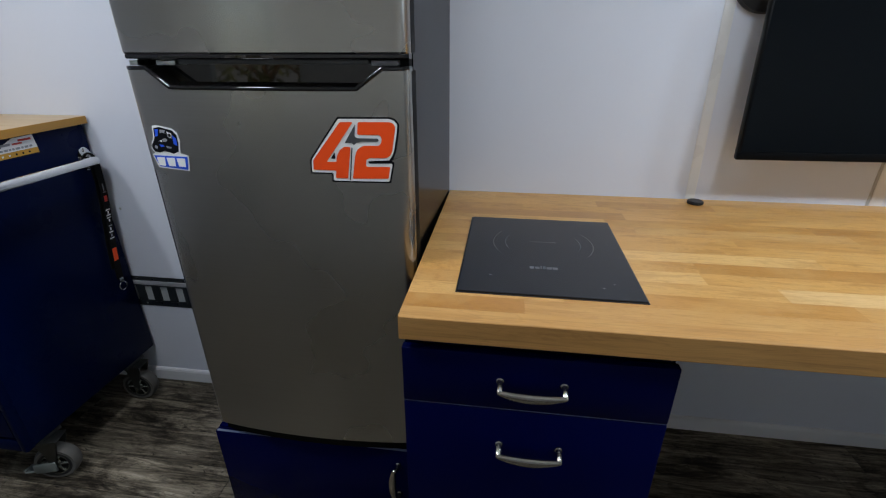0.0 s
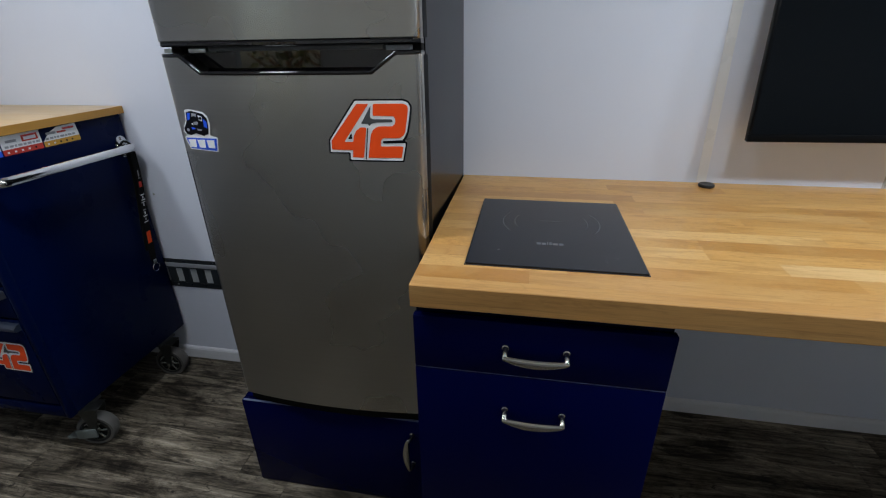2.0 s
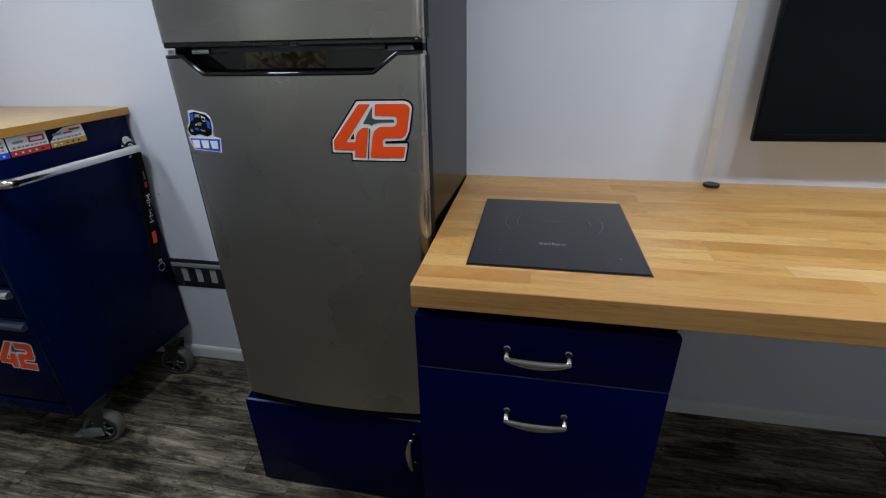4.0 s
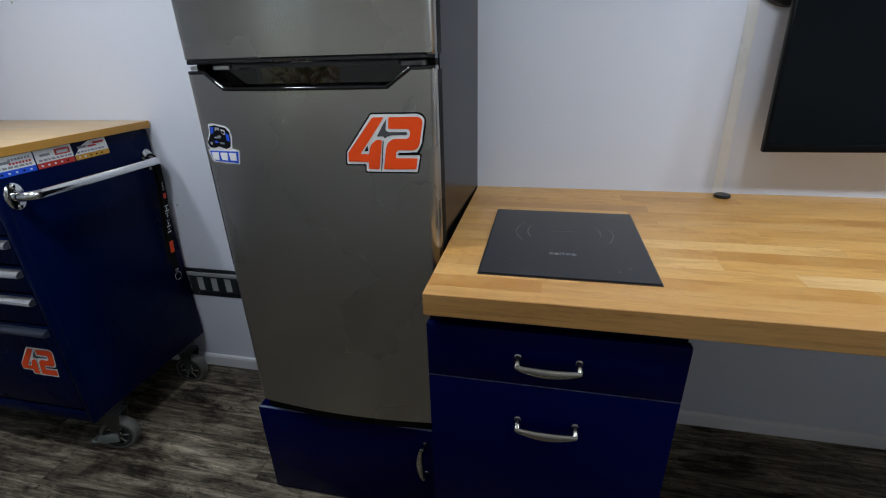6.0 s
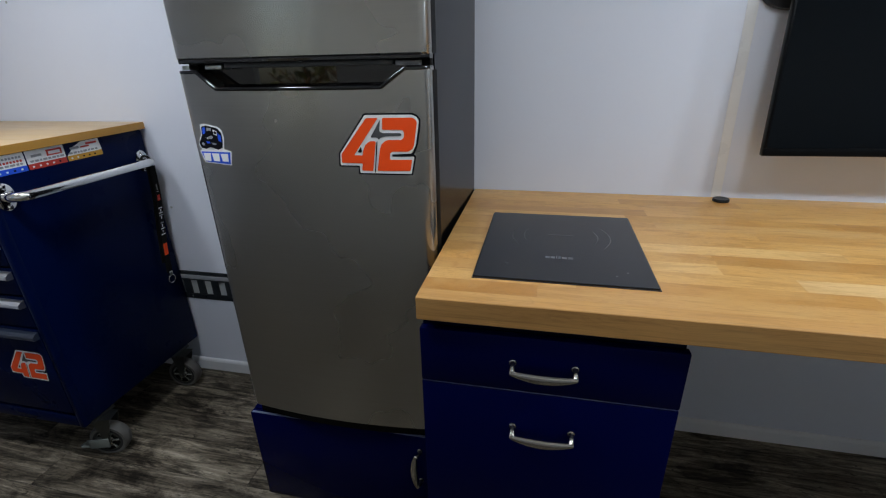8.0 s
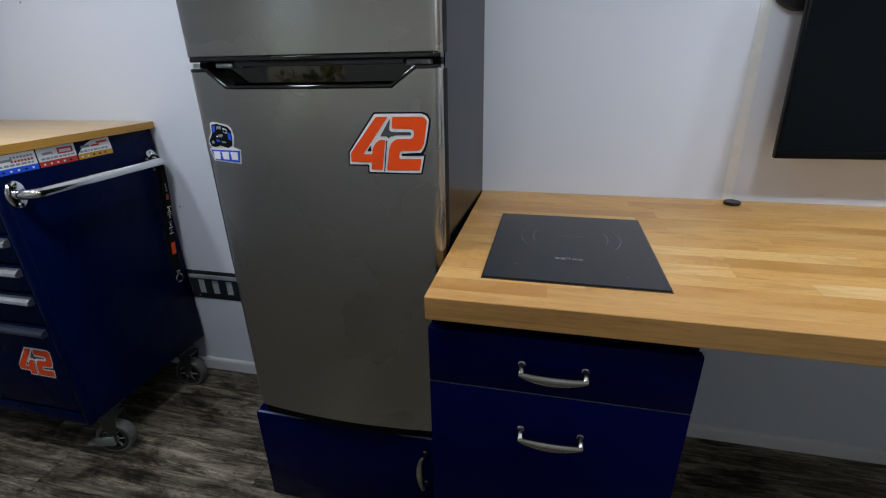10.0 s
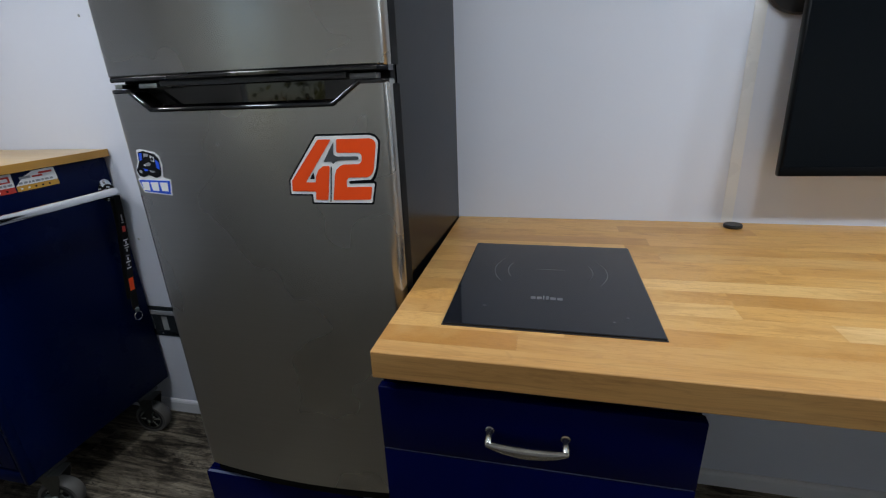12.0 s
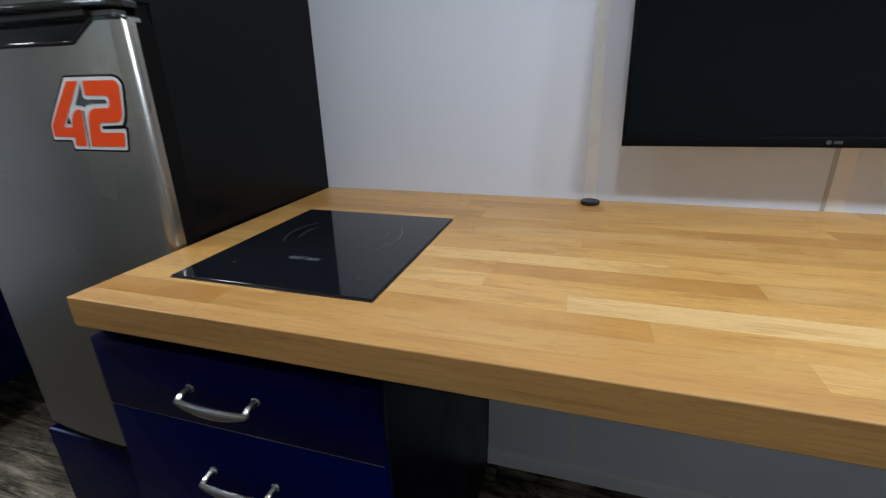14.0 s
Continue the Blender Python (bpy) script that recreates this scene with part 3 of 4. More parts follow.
bow_pull(pdoor, (-0.072, -0.548, 0.236), (0, 0, 1), (0, -1, 0), (-1, 0, 0), 0.056)

# ---- drawer cabinet ----
cab = thing("drawer_cabinet", 0.24, -0.37, 0, "navy drawer cabinet with nickel bow handles under the worktop", "cabinet")
carcass = bm_new()
prism(carcass, [(-0.717, 0.09), (-0.66, 0.09), (-0.66, 0.0), (-0.013, 0.0), (-0.013, 0.058), (-0.003, 0.058), (-0.003, 0.8515), (-0.717, 0.8515)],
      Matrix(((0, 0, 1, 0.004), (1, 0, 0, 0), (0, 1, 0, 0), (0, 0, 0, 1))), 0.480)
part("carcass", carcass, NAVY_DARK, cab, "dark navy cabinet sides", False)
part("toe_kick", box(bm_new(), 0.006, 0.482, -0.664, -0.6602, 0.0, 0.0895), MATT_BLACK, cab)
for z0, z1, hz in ((0.7030, 0.8275, 0.7705), (0.095, 0.7012, 0.6145)):
    dr = part("drawer_front", box(bm_new(), 0.001, 0.4885, -0.738, -0.7175, z0, z1, 0.0035), NAVY, cab, "glossy navy drawer front")
    if z0 < 0.5:
        # Pale strip standing in for the glint on the lower drawer's top edge.
        part("edge_band", box(bm_new(), 0.004, 0.4855, -0.7358, -0.7300, z1 - 0.0008, z1 + 0.0005), EDGE_GLINT, dr, "pale strip painted as a highlight along the upper edge", False)
    bow_pull(dr, (0.2410 if z0 > 0.5 else 0.2460, -0.738, hz), (1, 0, 0), (0, -1, 0), (0, 0, -1), 0.0575)

# ---- worktop ----
WX1 = X1 - 0.004
worktop = thing("worktop", 1.6, -0.37, 0.852, "butcher block worktop of honey-coloured oak staves", "worktop")
part("glue_core", box(bm_new(), 0.002, WX1 - 0.002, -0.747, -0.005, 0.8530, 0.8994), GLUE, worktop, smooth=False)
ROWS_Y = [-0.7485, -0.711, -0.661, -0.611, -0.560, -0.510, -0.460, -0.410, -0.360, -0.310, -0.260, -0.210, -0.160, -0.110, -0.060, -0.0015]
JOINTS = {0: [1.31, 1.92], 1: [0.22, 0.95, 1.62], 3: [0.18, 0.702, 1.36, 1.98], 4: [0.12, 0.578, 1.10, 1.70], 5: [0.33, 0.582, 0.961, 1.52], 7: [0.24, 0.672, 1.22, 1.80]}
rng = random.Random(11)
stave_mesh = {}
for r, (ya, yb) in enumerate(zip(ROWS_Y, ROWS_Y[1:])):
    if r in JOINTS:
        cuts = JOINTS[r] + [2.38 + 0.03 * r, 2.86 - 0.02 * r]
    else:
        cuts, xx = [], rng.uniform(0.12, 0.5)
        while xx < WX1 - 0.12:
            cuts.append(xx)
            xx += rng.uniform(0.32, 0.66)
    key = round(yb - ya, 4) if r else "nosing"
    deep = yb - ya
    if key not in stave_mesh:
        block = box(bm_new(), -0.5, 0.5, 0, deep - 0.0001, 0, 0.048)
        if r == 0:
            bmesh.ops.bevel(block, geom=[e for e in block.edges if all(v.co.y < 1e-6 for v in e.verts) and abs(e.verts[0].co.x - e.verts[1].co.x) > 0.5], offset=0.002, segments=2, profile=0.5, affect="EDGES")
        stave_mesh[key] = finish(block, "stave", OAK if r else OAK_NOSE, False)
    ends = [0.0] + cuts + [WX1]
    for a, b in zip(ends, ends[1:]):
        st = new("stave", stave_mesh[key])
        if r == 3 and abs(a - 0.702) < 1e-6:
            st.data = stave_mesh[key].copy()
            st.data.materials[0] = OAK_LIGHT
        st.parent = worktop
        st.matrix_parent_inverse = worktop.matrix_basis.inverted()
        st.matrix_basis = Matrix.Translation(((a + b) / 2, ya, 0.852)) @ Matrix.Diagonal((b - a - 0.00012, 1, 1, 1))

# ---- induction hob ----
hob = thing("induction_hob", 0.264, -0.46, 0.90, "flush black glass induction hob set in the wooden worktop", "hob")
HX0, HX1, HY0, HY1 = 0.0925, 0.4435, -0.6490, -0.2460
rim = bm_new()
box(rim, HX0 - 0.0025, HX1 + 0.0025, HY0 - 0.0025, HY1 + 0.0035, 0.8995, 0.9012, 0.0005, 1)
part("rim", rim, BLACK, hob)
glass = part("glass_plate", box(bm_new(), HX0, HX1, HY0, HY1, 0.9006, 0.9042, 0.0012), GLASS, hob, "mirror-black ceramic glass", False)
HC = Vector((0.268, -0.405))


def arc(radius, mid, spread, width=0.0016):
    bm = bm_new()
    n = 24
    prev = None
    for k in range(n + 1):
        t = mid + spread * (k / n - 0.5)
        pair = [bm.verts.new((HC.x + (radius + w) * math.cos(t), HC.y + (radius + w) * math.sin(t), 0.90445)) for w in (-width / 2, width / 2)]
        if prev:
            bm.faces.new((prev[0], prev[1], pair[1], pair[0]))
        prev = pair
    return bm


for rad, spread in ((0.086, 0.9), (0.114, 1.15)):
    for mid in (0.0, math.pi):
        part("ring_mark", arc(rad, mid, spread), PRINT, glass, "thin grey cooking zone mark", False)
for x0, x1, y0, y1 in ((0.240, 0.298, -0.4000, -0.3980),):
    part("zone_text_bar", box(bm_new(), x0, x1, y0, y1, 0.9043, 0.90445), PRINT, glass, smooth=False)
xx = 0.2340
for w, hgt in ((0.009, 0.011), (0.009, 0.011), (0.0025, 0.016), (0.006, 0.015), (0.010, 0.011), (0.010, 0.011)):
    part("name_bar", box(bm_new(), xx, xx + w, -0.5410, -0.5410 + hgt, 0.9043, 0.90445), PRINT, glass, smooth=False)
    xx += w + 0.0022
for x, y, w in ((0.151, -0.580, 0.006), (0.370, -0.610, 0.004), (0.393, -0.592, 0.004)):
    part("key_mark", box(bm_new(), x, x + w, y, y + 0.003, 0.9043, 0.90445), PRINT, glass, smooth=False)

# ---- cable cap on the worktop ----
cap = bm_new()
lathe(cap, [(0.018, 0), (0.0215, 0.001), (0.0225, 0.004), (0.0218, 0.008), (0.0200, 0.0095), (0.010, 0.0092), (0.001, 0.009)], pose(0.7290, -0.044, 0.9002), 36)
solid("cable_grommet", cap, BLACK, "round black plastic cable cap on the worktop", "cable grommet")

# ---- monitor ----
MX0, MX1, MZ0, MZ1, MY = 0.7815, 1.511, 1.046, 1.462, -0.105
tilt = Matrix.Translation((MX0, MY, MZ0)) @ pose(0, 0, 0, TV_TILT, TV_ROLL, 0) @ Matrix.Translation((-MX0, -MY, -MZ0))
tv = thing("monitor", 1.13, -0.06, MZ0, "wide flat black screen mounted on the wall", "monitor")


def tilted(bm):
    bmesh.ops.transform(bm, matrix=tilt, verts=bm.verts[:])
    return bm


back = bm_new()
box(back, MX0, MX1, MY + 0.003, MY + 0.022, MZ0, MZ1, 0.004)
box(back, MX0 + 0.10, MX1 - 0.10, MY + 0.020, MY + 0.052, MZ0 + 0.04, MZ1 - 0.10, 0.012)
part("shell", tilted(back), TV_SHELL, tv, "dark grey plastic shell")
part("screen", tilted(box(bm_new(), MX0 + 0.0065, MX1 - 0.0065, MY + 0.0008, MY + 0.010, MZ0 + 0.021, MZ1 - 0.0065)), SCREEN, tv, "unlit dark screen", False)
fr = bm_new()
box(fr, MX0, MX1, MY - 0.001, MY + 0.012, MZ0, MZ0 + 0.020, 0.0015)
box(fr, MX0, MX1, MY - 0.001, MY + 0.012, MZ1 - 0.006, MZ1, 0.0015)
for x0 in (MX0, MX1 - 0.006):
    box(fr, x0, x0 + 0.006, MY - 0.001, MY + 0.012, MZ0 + 0.0195, MZ1 - 0.0055, 0.0015)
part("bezel", tilted(fr), BEZEL, tv, "matt black bezel")
logo = bm_new()
lathe(logo, [(0.0042, 0), (0.0042, 0.0006)], pose(1.148, MY - 0.001, MZ0 + 0.010, 90), 16)
part("logo_dot", tilted(logo), DARK_VINYL, tv, smooth=False)
part("logo_bar", tilted(box(bm_new(), 1.156, 1.170, MY - 0.0016, MY - 0.0009, MZ0 + 0.0072, MZ0 + 0.0128)), DARK_VINYL, tv, smooth=False)
arm = bm_new()
box(arm, 1.03, 1.23, -0.012, -0.0004, 1.14, 1.36, 0.002)
box(arm, 1.08, 1.18, MY + 0.040, -0.010, 1.19, 1.31, 0.004)
part("wall_bracket", arm, BLACK, tv, "black steel wall bracket")

# ---- round wall light beside the screen ----
wl = thing("wall_light", 0.797, 0, 1.4785, "round black wall light with a glowing lens", "wall light")
ring = bm_new()
lathe(ring, [(0.082, 0.0004), (0.083, 0.010), (0.079, 0.018), (0.055, 0.021), (0.050, 0.019), (0.047, 0.010), (0.047, 0.0004)], pose(0.797, 0, 1.4785, 90), 48, closed=True)
part("bezel", ring, BLACK, wl, "black ring")
inner = bm_new()
lathe(inner, [(0.0505, 0.0192), (0.047, 0.0215), (0.0445, 0.0190), (0.0445, 0.010), (0.0468, 0.010)], pose(0.797, 0, 1.4785, 90), 48, closed=True)
part("inner_rim", inner, YELLOW_VINYL, wl, "brass-toned inner rim")
lens = bm_new()
lathe(lens, [(0.0445, 0.0004), (0.0445, 0.012), (0.030, 0.0145), (0.001, 0.0155)], pose(0.797, 0, 1.4785, 90), 40)
part("lens", lens, LENS, wl, "glowing lens")


# ---- tool cart ----
CX1, CX0, CY0, CY1 = -1.250, -2.010, -0.568, -0.012
CZ0, CZ1, CTOP = 0.178, 1.0875, 1.1125
cart = thing("tool_cart", -1.62, -0.28, 0, "navy rolling tool cabinet with drawers and a wooden top", "tool cabinet")
shell = bm_new()
box(shell, CX0, CX1, CY0 + 0.012, CY1, CZ0, CZ1, 0.006)
part("shell", shell, TOOL_NAVY, cart)
corner = bm_new()
box(corner, CX1 - 0.020, CX1 + 0.0008, CY0, CY0 + 0.03, CZ0 - 0.004, CZ1 - 0.001, 0.006)
part("corner_post", corner, TOOL_NAVY, cart)
part("lower_lip", box(bm_new(), CX0, CX1 - 0.0205, CY0 + 0.002, CY0 + 0.03, CZ0 - 0.002, CZ0 + 0.045, 0.004), TOOL_NAVY, cart)
board = part("top_board", box(bm_new(), CX0 - 0.012, CX1 + 0.0105, CY0 - 0.0185, CY1 + 0.008, CZ1 + 0.0004, CTOP, 0.001), OAK_PALE, cart, "pale wooden top board")
band = bm_new()
box(band, CX1 + 0.0105, CX1 + 0.012, CY0 - 0.020, CY1 + 0.008, CZ1 + 0.0004, CTOP - 0.0005)
box(band, CX0 - 0.012, CX1 + 0.0105, CY0 - 0.020, CY0 - 0.0185, CZ1 + 0.0004, CTOP - 0.0005)
part("edge_band", band, EDGE_BAND, board, "darker orange wood edge", False)
zs = [0.232, 0.570, 0.683, 0.778, 0.872, 0.966, 1.070]
for i, (za, zb) in enumerate(zip(zs, zs[1:])):
    d = part("drawer", box(bm_new(), CX0 + 0.04, CX1 - 0.0215, CY0 + 0.001, CY0 + 0.020, za + 0.002, zb - 0.004, 0.002), TOOL_NAVY, cart)
    zt = zb - 0.026
    pull = bm_new()
    prism(pull, [(0, 0), (0.016, 0.001), (0.020, 0.006), (0.019, 0.014), (0.010, 0.021), (0, 0.024)],
          Matrix(((0, 0, 1, CX0 + 0.045), (-1, 0, 0, CY0 + 0.001), (0, 1, 0, zt - 0.012), (0, 0, 0, 1))), CX1 - 0.024 - CX0 - 0.045)
    part("drawer_pull", pull, ALU if i else DARK_PULL, d, "long aluminium pull" if i else "long dark blue-grey pull", False)

bar = bm_new()
BZ, BX = 0.976, CX1 + 0.055
pts = [(CX1 + 0.004, CY0 + 0.046, BZ)]
for k in range(7):
    t = k / 6 * math.pi / 2
    pts.append((BX - 0.034 + 0.034 * math.sin(t), CY0 + 0.046 + 0.034 * (1 - math.cos(t)), BZ))
for k in range(7):
    t = k / 6 * math.pi / 2
    pts.append((BX - 0.034 + 0.034 * math.cos(t), CY1 - 0.034 - 0.034 + 0.034 * math.sin(t), BZ))
pts.append((CX1 + 0.004, CY1 - 0.034, BZ))
tube(bar, pts, 0.0145, 18)
rail = part("side_handle", bar, CHROME, cart, "chrome push handle")
for y in (CY0 + 0.046, CY1 - 0.034):
    fl = bm_new()
    lathe(fl, [(0.030, 0.0), (0.031, 0.003), (0.026, 0.006), (0.018, 0.008)], pose(CX1 + 0.0006, y, BZ, 0, 90, 0) @ Matrix.Diagonal((1.25, 0.9, 1, 1)), 28)
    part("flange", fl, CHROME, rail, "chrome oval flange")
    for dz in (-0.029, 0.029):
        b = bm_new()
        lathe(b, [(0.007, 0), (0.007, 0.004), (0.004, 0.007)], pose(CX1 + 0.005, y, BZ + dz, 0, 90, 0), 14)
        part("bolt", b, CHROME, rail)


def caster(px, py, brake, spin):
    """A swivel caster: plate, fork, wheel and, on some, a brake pedal."""
    t = thing("caster", px, py, 0, "grey rubber caster wheel with a dark zinc fork" + (" and brake" if brake else ""), "caster", "tool cart casters")
    r, w, x, y = 0.064, 0.021, 0.0, 0.0
    turn = pose(px, py, 0, 0, 0, spin)

    def put(name, bm, material, parent, label=""):
        bmesh.ops.transform(bm, matrix=turn, verts=bm.verts[:])
        return part(name, bm, material, parent, label)

    wheel = bm_new()
    lathe(wheel, [(r - 0.014, -w * 0.98), (r - 0.005, -w), (r, -w * 0.6), (r + 0.001, 0), (r, w * 0.6), (r - 0.005, w), (r - 0.014, w * 0.98)], pose(x, y, r + 0.001, 0, 90, 0), 36, closed=True)
    wh = put("wheel", wheel, GREY_RUBBER, t, "worn grey rubber tyre")
    hub = bm_new()
    lathe(hub, [(0.004, -w * 0.35), (r - 0.022, -w * 0.35), (r - 0.022, -w), (r - 0.0138, -w * 1.01), (r - 0.0138, w * 1.01), (r - 0.022, w), (r - 0.022, w * 0.35), (0.004, w * 0.35)], pose(x, y, r + 0.001, 0, 90, 0), 32, closed=True)
    put("hub", hub, RUBBER, wh, "black wheel centre")
    rim = bm_new()
    lathe(rim, [(0.010, -w * 0.9), (0.010, w * 0.9), (0.016, w * 0.7), (0.016, -w * 0.7)], pose(x, y, r + 0.001, 0, 90, 0), 20, closed=True)
    lathe(rim, [(r - 0.0250, -w * 0.95), (r - 0.0250, w * 0.95), (r - 0.0218, w * 0.95), (r - 0.0218, -w * 0.95)], pose(x, y, r + 0.001, 0, 90, 0), 28, closed=True)
    for k in range(6):
        a = k * math.pi / 3
        for s in (-1, 1):
            tube(rim, [(x + s * w * 0.75, y + 0.013 * math.cos(a), r + 0.013 * math.sin(a)), (x + s * w * 0.75, y + (r - 0.023) * math.cos(a), r + (r - 0.023) * math.sin(a))], 0.0042, 8)
    put("rim", rim, ZINC, wh, "spoked metal rim")
    put("axle", tube(bm_new(), [(x - 0.032, y, r), (x + 0.032, y, r)], 0.007, 10), ZINC, t)
    fork = bm_new()
    for s in (-1, 1):
        prism(fork, [(-0.011, -0.011), (0.011, -0.011), (0.016, 0.030), (0.034, 0.082), (0.034, 0.100), (-0.022, 0.100), (-0.022, 0.088), (-0.010, 0.040)],
              Matrix(((0, 0, 1, x + s * 0.027 - 0.0015), (1, 0, 0, y), (0, 1, 0, r), (0, 0, 0, 1))), 0.003)
    box(fork, x - 0.0285, x + 0.0285, y - 0.020, y + 0.040, r + 0.0985, r + 0.1015, 0.001)
    put("fork", fork, DARK_ZINC, t, "dull zinc fork")
    part("plate", box(bm_new(), px - 0.055, px + 0.008, py - 0.045, py + 0.045, r + 0.1012, CZ0 - 0.0005, 0.002), DARK_ZINC, t)
    if brake:
        pd = bm_new()
        box(pd, x - 0.020, x + 0.034, y - 0.050, y - 0.018, r + 0.006, r + 0.012, 0.002)
        box(pd, x - 0.006, x + 0.030, y - 0.088, y - 0.048, r - 0.014, r - 0.009, 0.002)
        tube(pd, [(x + 0.004, y - 0.086, r - 0.012), (x + 0.004, y - 0.108, r - 0.026)], 0.003, 8)
        box(pd, x + 0.027, x + 0.034, y - 0.055, y + 0.010, r - 0.018, r + 0.020, 0.003)
        put("brake_pedal", pd, ZINC_PAINT, t, "zinc brake pedal")


for x in (CX1 - 0.008, CX0 + 0.045):
    caster(x, CY0 + 0.072, True, -72)
    caster(x, CY1 - 0.107, False, -82)

race_sticker(0.158, lambda u, v, q: (-1.3755 + u, CY0 + 0.001 - q, 0.421 + v), (CX1 - 0.15, CY0, 0.39))

# round stickers' row along the cart's side: white upper field, coloured lower band
STICKS = [(-0.545, -0.436, BLUE_VINYL, GREY_VINYL), (-0.432, -0.316, RED_VINYL, RED_VINYL), (-0.312, -0.190, YELLOW_VINYL, RED_VINYL)]
for ya, yb, band, ink in STICKS:
    colour = {0: "blue", 1: "red", 2: "yellow"}[[s[0] for s in STICKS].index(ya)]
    t = thing("event_sticker", CX1, (ya + yb) / 2, 1.03, f"white event sticker with a {colour} lower band", "sticker", "event stickers")
    z0, z1, zm = 1.031, 1.085, 1.047
    def strip(a, b, c, d, lift):
        return sheet([(a, c), (b, c), (b, d), (a, d)], lambda u, v: (CX1 + lift, u, v))
    if band is YELLOW_VINYL:
        part("field", sheet([(ya, zm), (yb, zm), (yb - 0.004, z1), (ya + 0.055, z1 - 0.001), (ya + 0.025, z1 - 0.014)], lambda u, v: (CX1 + 0.0010, u, v)), WHITE_VINYL, t, smooth=False)
    else:
        part("field", strip(ya, yb, zm, z1, 0.0010), WHITE_VINYL, t, smooth=False)
    part("band", strip(ya, yb, z0, zm, 0.0010), band, t, smooth=False)
    q = random.Random(int(ya * 1000))
    if band is RED_VINYL:
        part("ink_bar", strip(ya + 0.060, yb - 0.008, z1 - 0.024, z1 - 0.006, 0.0016), ink, t, smooth=False)
    elif band is YELLOW_VINYL:
        part("ink_bar", strip(ya + 0.070, yb - 0.012, z1 - 0.013, z1 - 0.007, 0.0016), ink, t, smooth=False)
        part("ink_bar", strip(ya + 0.050, ya + 0.080, z1 - 0.020, z1 - 0.015, 0.0016), ink, t, smooth=False)
    else:
        for za, mt in ((0.008, GREY_VINYL), (0.019, RED_VINYL)):
            for k in range(7):
                part("ink_bar", strip(ya + 0.040 + 0.009 * k, ya + 0.0462 + 0.009 * k, z1 - za - 0.006, z1 - za, 0.0016), mt, t, smooth=False)
    if ink is RED_VINYL and band is RED_VINYL:
        part("ink_bar", strip(ya + 0.066, yb - 0.014, z1 - 0.020, z1 - 0.011, 0.0020), WHITE_VINYL, t, smooth=False)
    part("ink_bar", strip(ya + 0.014, ya + 0.045, z1 - 0.020, z1 - 0.013, 0.0016), GREY_VINYL, t, smooth=False)
    y = ya + 0.008
    while y < yb - 0.012:
        w = q.uniform(0.006, 0.014)
        part("ink_bar", strip(y, min(y + w, yb - 0.004), zm + 0.004, zm + 0.010, 0.0016), GREY_VINYL, t, smooth=False)
        y += w + 0.003
    y = ya + 0.010
    while y < yb - 0.014:
        part("band_mark", strip(y, y + 0.006, z0 + 0.005, z0 + 0.010, 0.0016), BLACK_VINYL if q.random() < 0.5 else WHITE_VINYL, t, smooth=False)
        y += 0.020

# lanyard hanging from the back end of the handle
lan = thing("lanyard", CX1 + 0.03, CY1 - 0.07, 0.5, "black lanyard with white marks hung on the chrome handle", "lanyard")
LY = -0.062


def ribbon(points, width, thick):
    """A flat band that hangs along points, its breadth along y."""
    bm = bm_new()
    prev = None
    for x, y, z in points:
        cur = [bm.verts.new(c) for c in ((x, y - width / 2, z), (x, y + width / 2, z), (x + thick, y + width / 2, z), (x + thick, y - width / 2, z))]
        if prev:
            for k in range(4):
                bm.faces.new((prev[k], prev[(k + 1) % 4], cur[(k + 1) % 4], cur[k]))
        else:
            bm.faces.new(cur)
        prev = cur
    bm.faces.new(prev[::-1])
    return bm


def sway(s):
    return (CX1 + 0.030 - 0.012 * s + 0.003 * math.sin(s * 7), LY + 0.022 - 0.040 * s + 0.004 * math.sin(s * 4), 0.955 - 0.42 * s)


strap = part("strap", ribbon([sway(k / 20) for k in range(21)], 0.027, 0.0025), WEBBING, lan, "black woven strap")
part("strap", ribbon([(a - 0.006, b - 0.010, c + 0.01) for a, b, c in (sway(k / 20 * 0.92) for k in range(21))], 0.020, 0.0025), WEBBING, lan, "black woven strap")
part("loop", tube(bm_new(), [(BX - 0.02 + 0.022 * math.cos(t), CY1 - 0.050, BZ + 0.022 * math.sin(t)) for t in (2 * math.pi * k / 20 for k in range(21))], 0.004, 8), WEBBING, lan)
for s0, s1, mt, wd in ((0.16, 0.215, GREY_VINYL, 0.004), (0.225, 0.232, GREY_VINYL, 0.010), (0.26, 0.31, RED_VINYL, 0.012), (0.375, 0.385, WHITE_VINYL, 0.018), (0.392, 0.415, WHITE_VINYL, 0.005), (0.422, 0.432, WHITE_VINYL, 0.019), (0.445, 0.452, WHITE_VINYL, 0.018), (0.460, 0.485, WHITE_VINYL, 0.004), (0.515, 0.525, GREY_VINYL, 0.014), (0.535, 0.560, WHITE_VINYL, 0.005), (0.570, 0.580, WHITE_VINYL, 0.018), (0.592, 0.615, GREY_VINYL, 0.006), (0.625, 0.634, WHITE_VINYL, 0.019), (0.72, 0.83, ORANGE_VINYL, 0.019)):
    pts = [sway(s0 + (s1 - s0) * k / 3) for k in range(4)]
    part("print_bar", ribbon([(a + 0.0026, b, c) for a, b, c in pts], wd, 0.0006), mt, strap)
ex, ey, ez = sway(1.0)
part("clip", box(bm_new(), ex - 0.001, ex + 0.007, ey - 0.009, ey + 0.009, ez - 0.016, ez + 0.004, 0.002), ZINC, lan, "small metal clip")
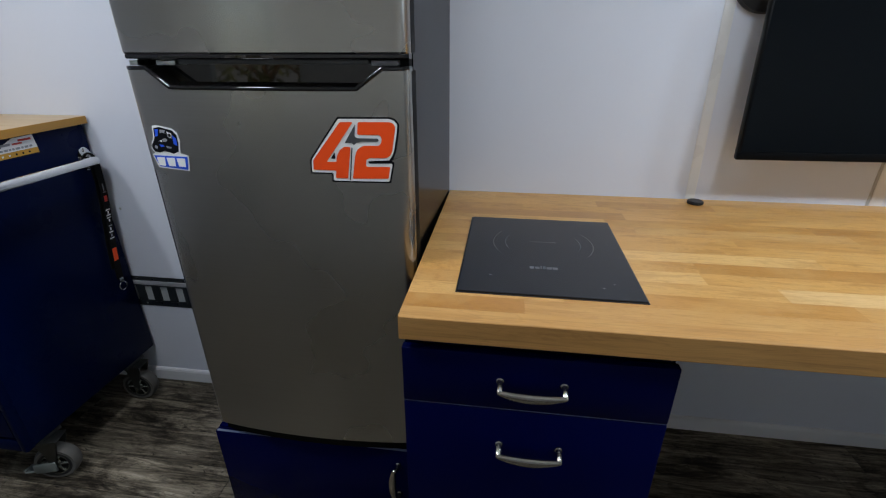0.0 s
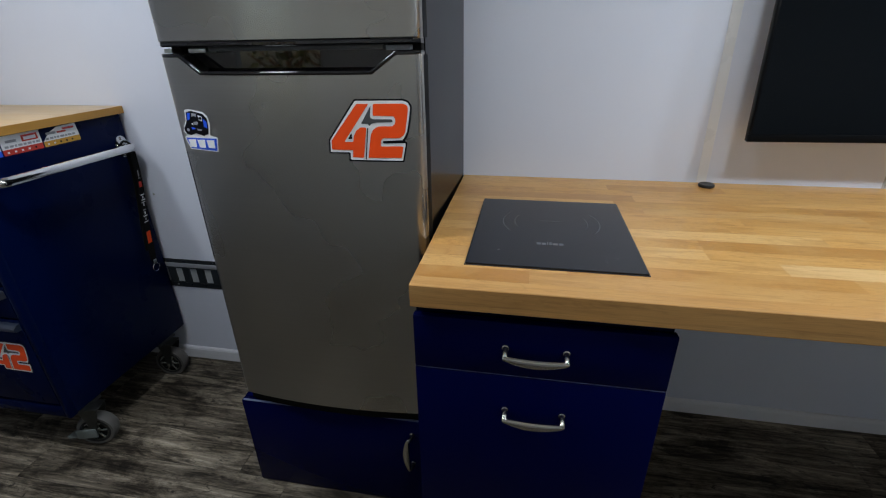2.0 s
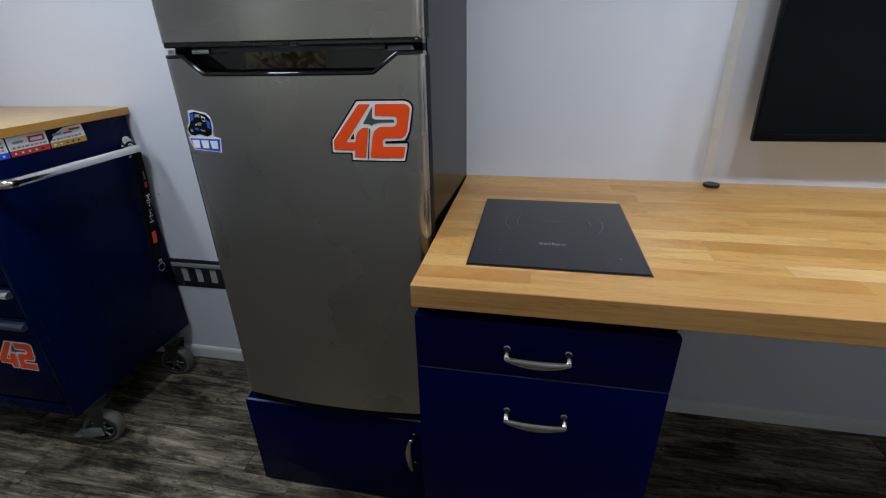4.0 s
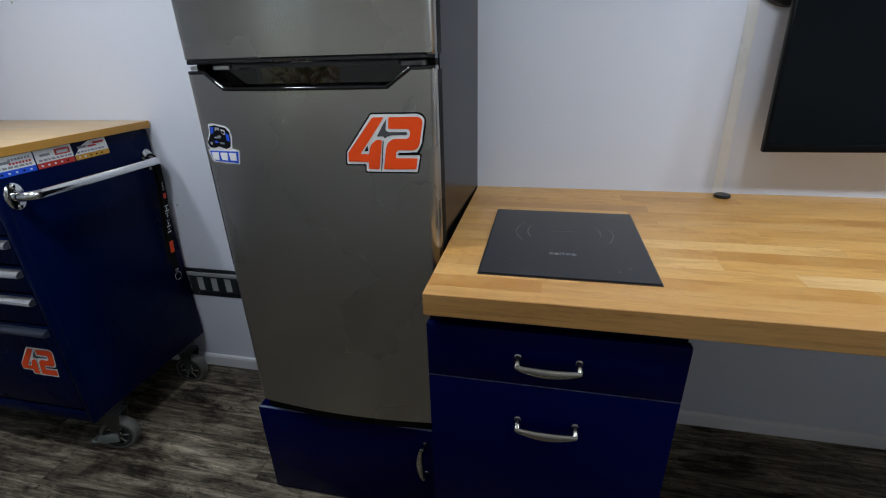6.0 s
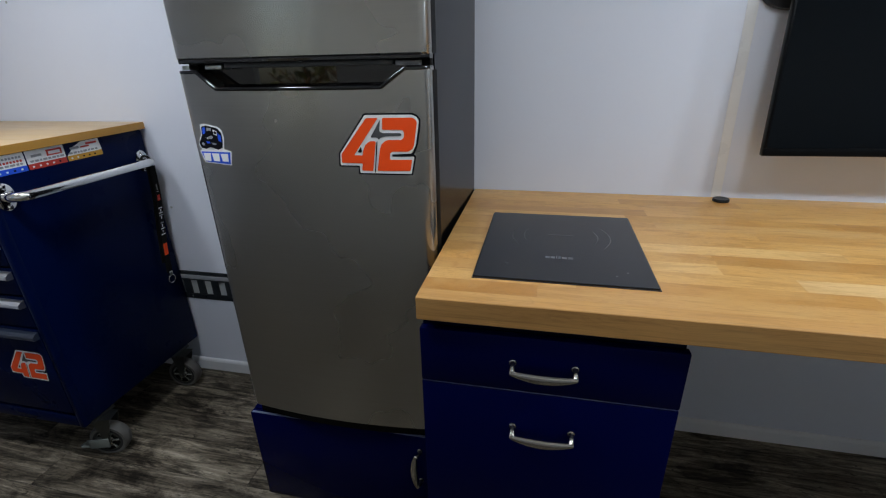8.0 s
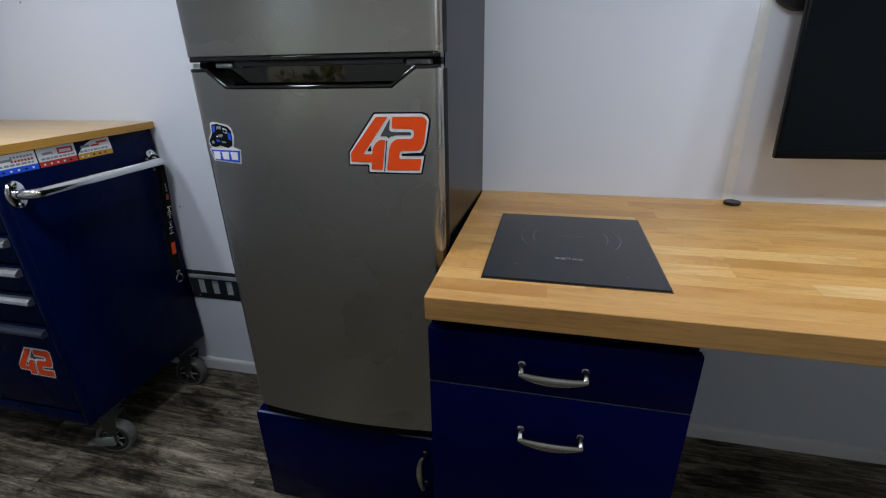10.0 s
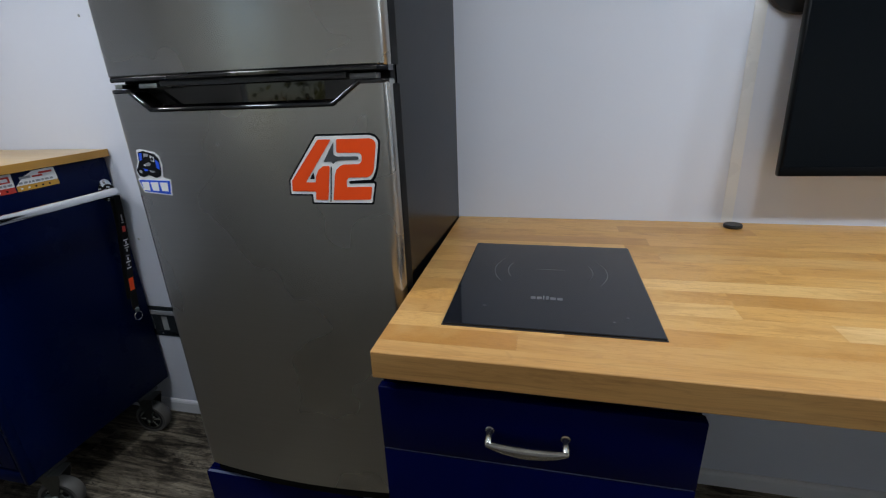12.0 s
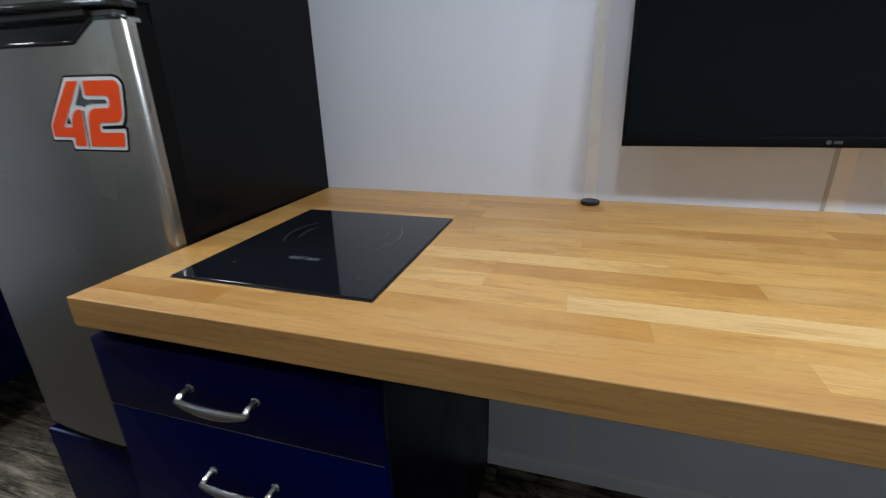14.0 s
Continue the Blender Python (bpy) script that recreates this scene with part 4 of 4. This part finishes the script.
part("key_ring", tube(bm_new(), [(ex + 0.004, ey + 0.016 * math.cos(t), ez - 0.030 + 0.016 * math.sin(t)) for t in (2 * math.pi * k / 24 for k in range(25))], 0.0016, 8), CHROME, lan, "steel split ring")


# ---- outside the window hatch: trees ----
def tree(x, y, height, seed):
    q = random.Random(seed)
    t = thing("tree", x, y, -0.7, "leafy green tree outside the window hatch", "tree", "trees outside")
    tr = bm_new()
    tube(tr, [(x, y, -0.7), (x + 0.05, y, 0.6), (x - 0.05, y, height * 0.6)], [0.14, 0.11, 0.04], 10)
    for k in range(6):
        a, z = q.uniform(0, 6.28), height * q.uniform(0.25, 0.55)
        tube(tr, [(x, y, z), (x + 0.9 * math.cos(a), y + 0.9 * math.sin(a), z + 0.7)], [0.05, 0.015], 6)
    part("trunk", tr, GLUE, t, "brown trunk")
    verts, faces = [], []
    for k in range(320):
        a, r, z = q.uniform(0, 6.28), q.random() ** 0.5, q.random()
        rad = (0.6 + 1.5 * math.sin(math.pi * min(1, z + 0.12))) * r
        c = Vector((x + rad * math.cos(a), y + rad * math.sin(a), height * (0.12 + 0.88 * z)))
        e = Euler((q.uniform(0, 6), q.uniform(0, 6), q.uniform(0, 6))).to_matrix()
        s = q.uniform(0.06, 0.15)
        n = len(verts)
        verts += [c + e @ Vector(p) * s for p in ((-1, 0, 0), (0, -0.5, 0.1), (1, 0, 0), (0, 0.5, 0.1))]
        faces.append((n, n + 1, n + 2, n + 3))
    data = bpy.data.meshes.new("crown")
    data.from_pydata([tuple(v) for v in verts], [], faces)
    data.materials.append(LEAVES)
    crown = new("crown", data)
    crown.parent, crown.matrix_parent_inverse = t, t.matrix_basis.inverted()


for i, (x, y, h) in enumerate(((-3.2, -8.5, 4.2), (-0.9, -9.6, 5.0), (1.2, -8.8, 4.4), (3.4, -9.8, 5.2), (-5.4, -10.2, 5.2))):
    tree(x, y, h * 0.52, i)

# ---- floor planks ----
PLANK_W = 0.1375
plank = finish(box(bm_new(), -0.5, 0.5, 0, PLANK_W - 0.0016, -0.002, 0.0, 0.0006, 1), "plank", VINYL, False)
rng = random.Random(5)
edges_y = [0.0, -0.127]
while edges_y[-1] > Y0:
    edges_y.append(max(Y0 - WALL_T, edges_y[-1] - PLANK_W))
for hi, lo in zip(edges_y, edges_y[1:]):
    x = X0 - rng.uniform(0.0, 0.9)
    while x < X1:
        n = x + 0.92
        a, b = max(x, X0), min(n, X1)
        if b - a > 0.02:
            ob = new("plank", plank)
            ob.parent = floor
            ob.matrix_basis = Matrix.Translation(((a + b) / 2, lo, 0)) @ Matrix.Diagonal((b - a - 0.0015, (hi - lo) / PLANK_W, 1, 1))
        x = n
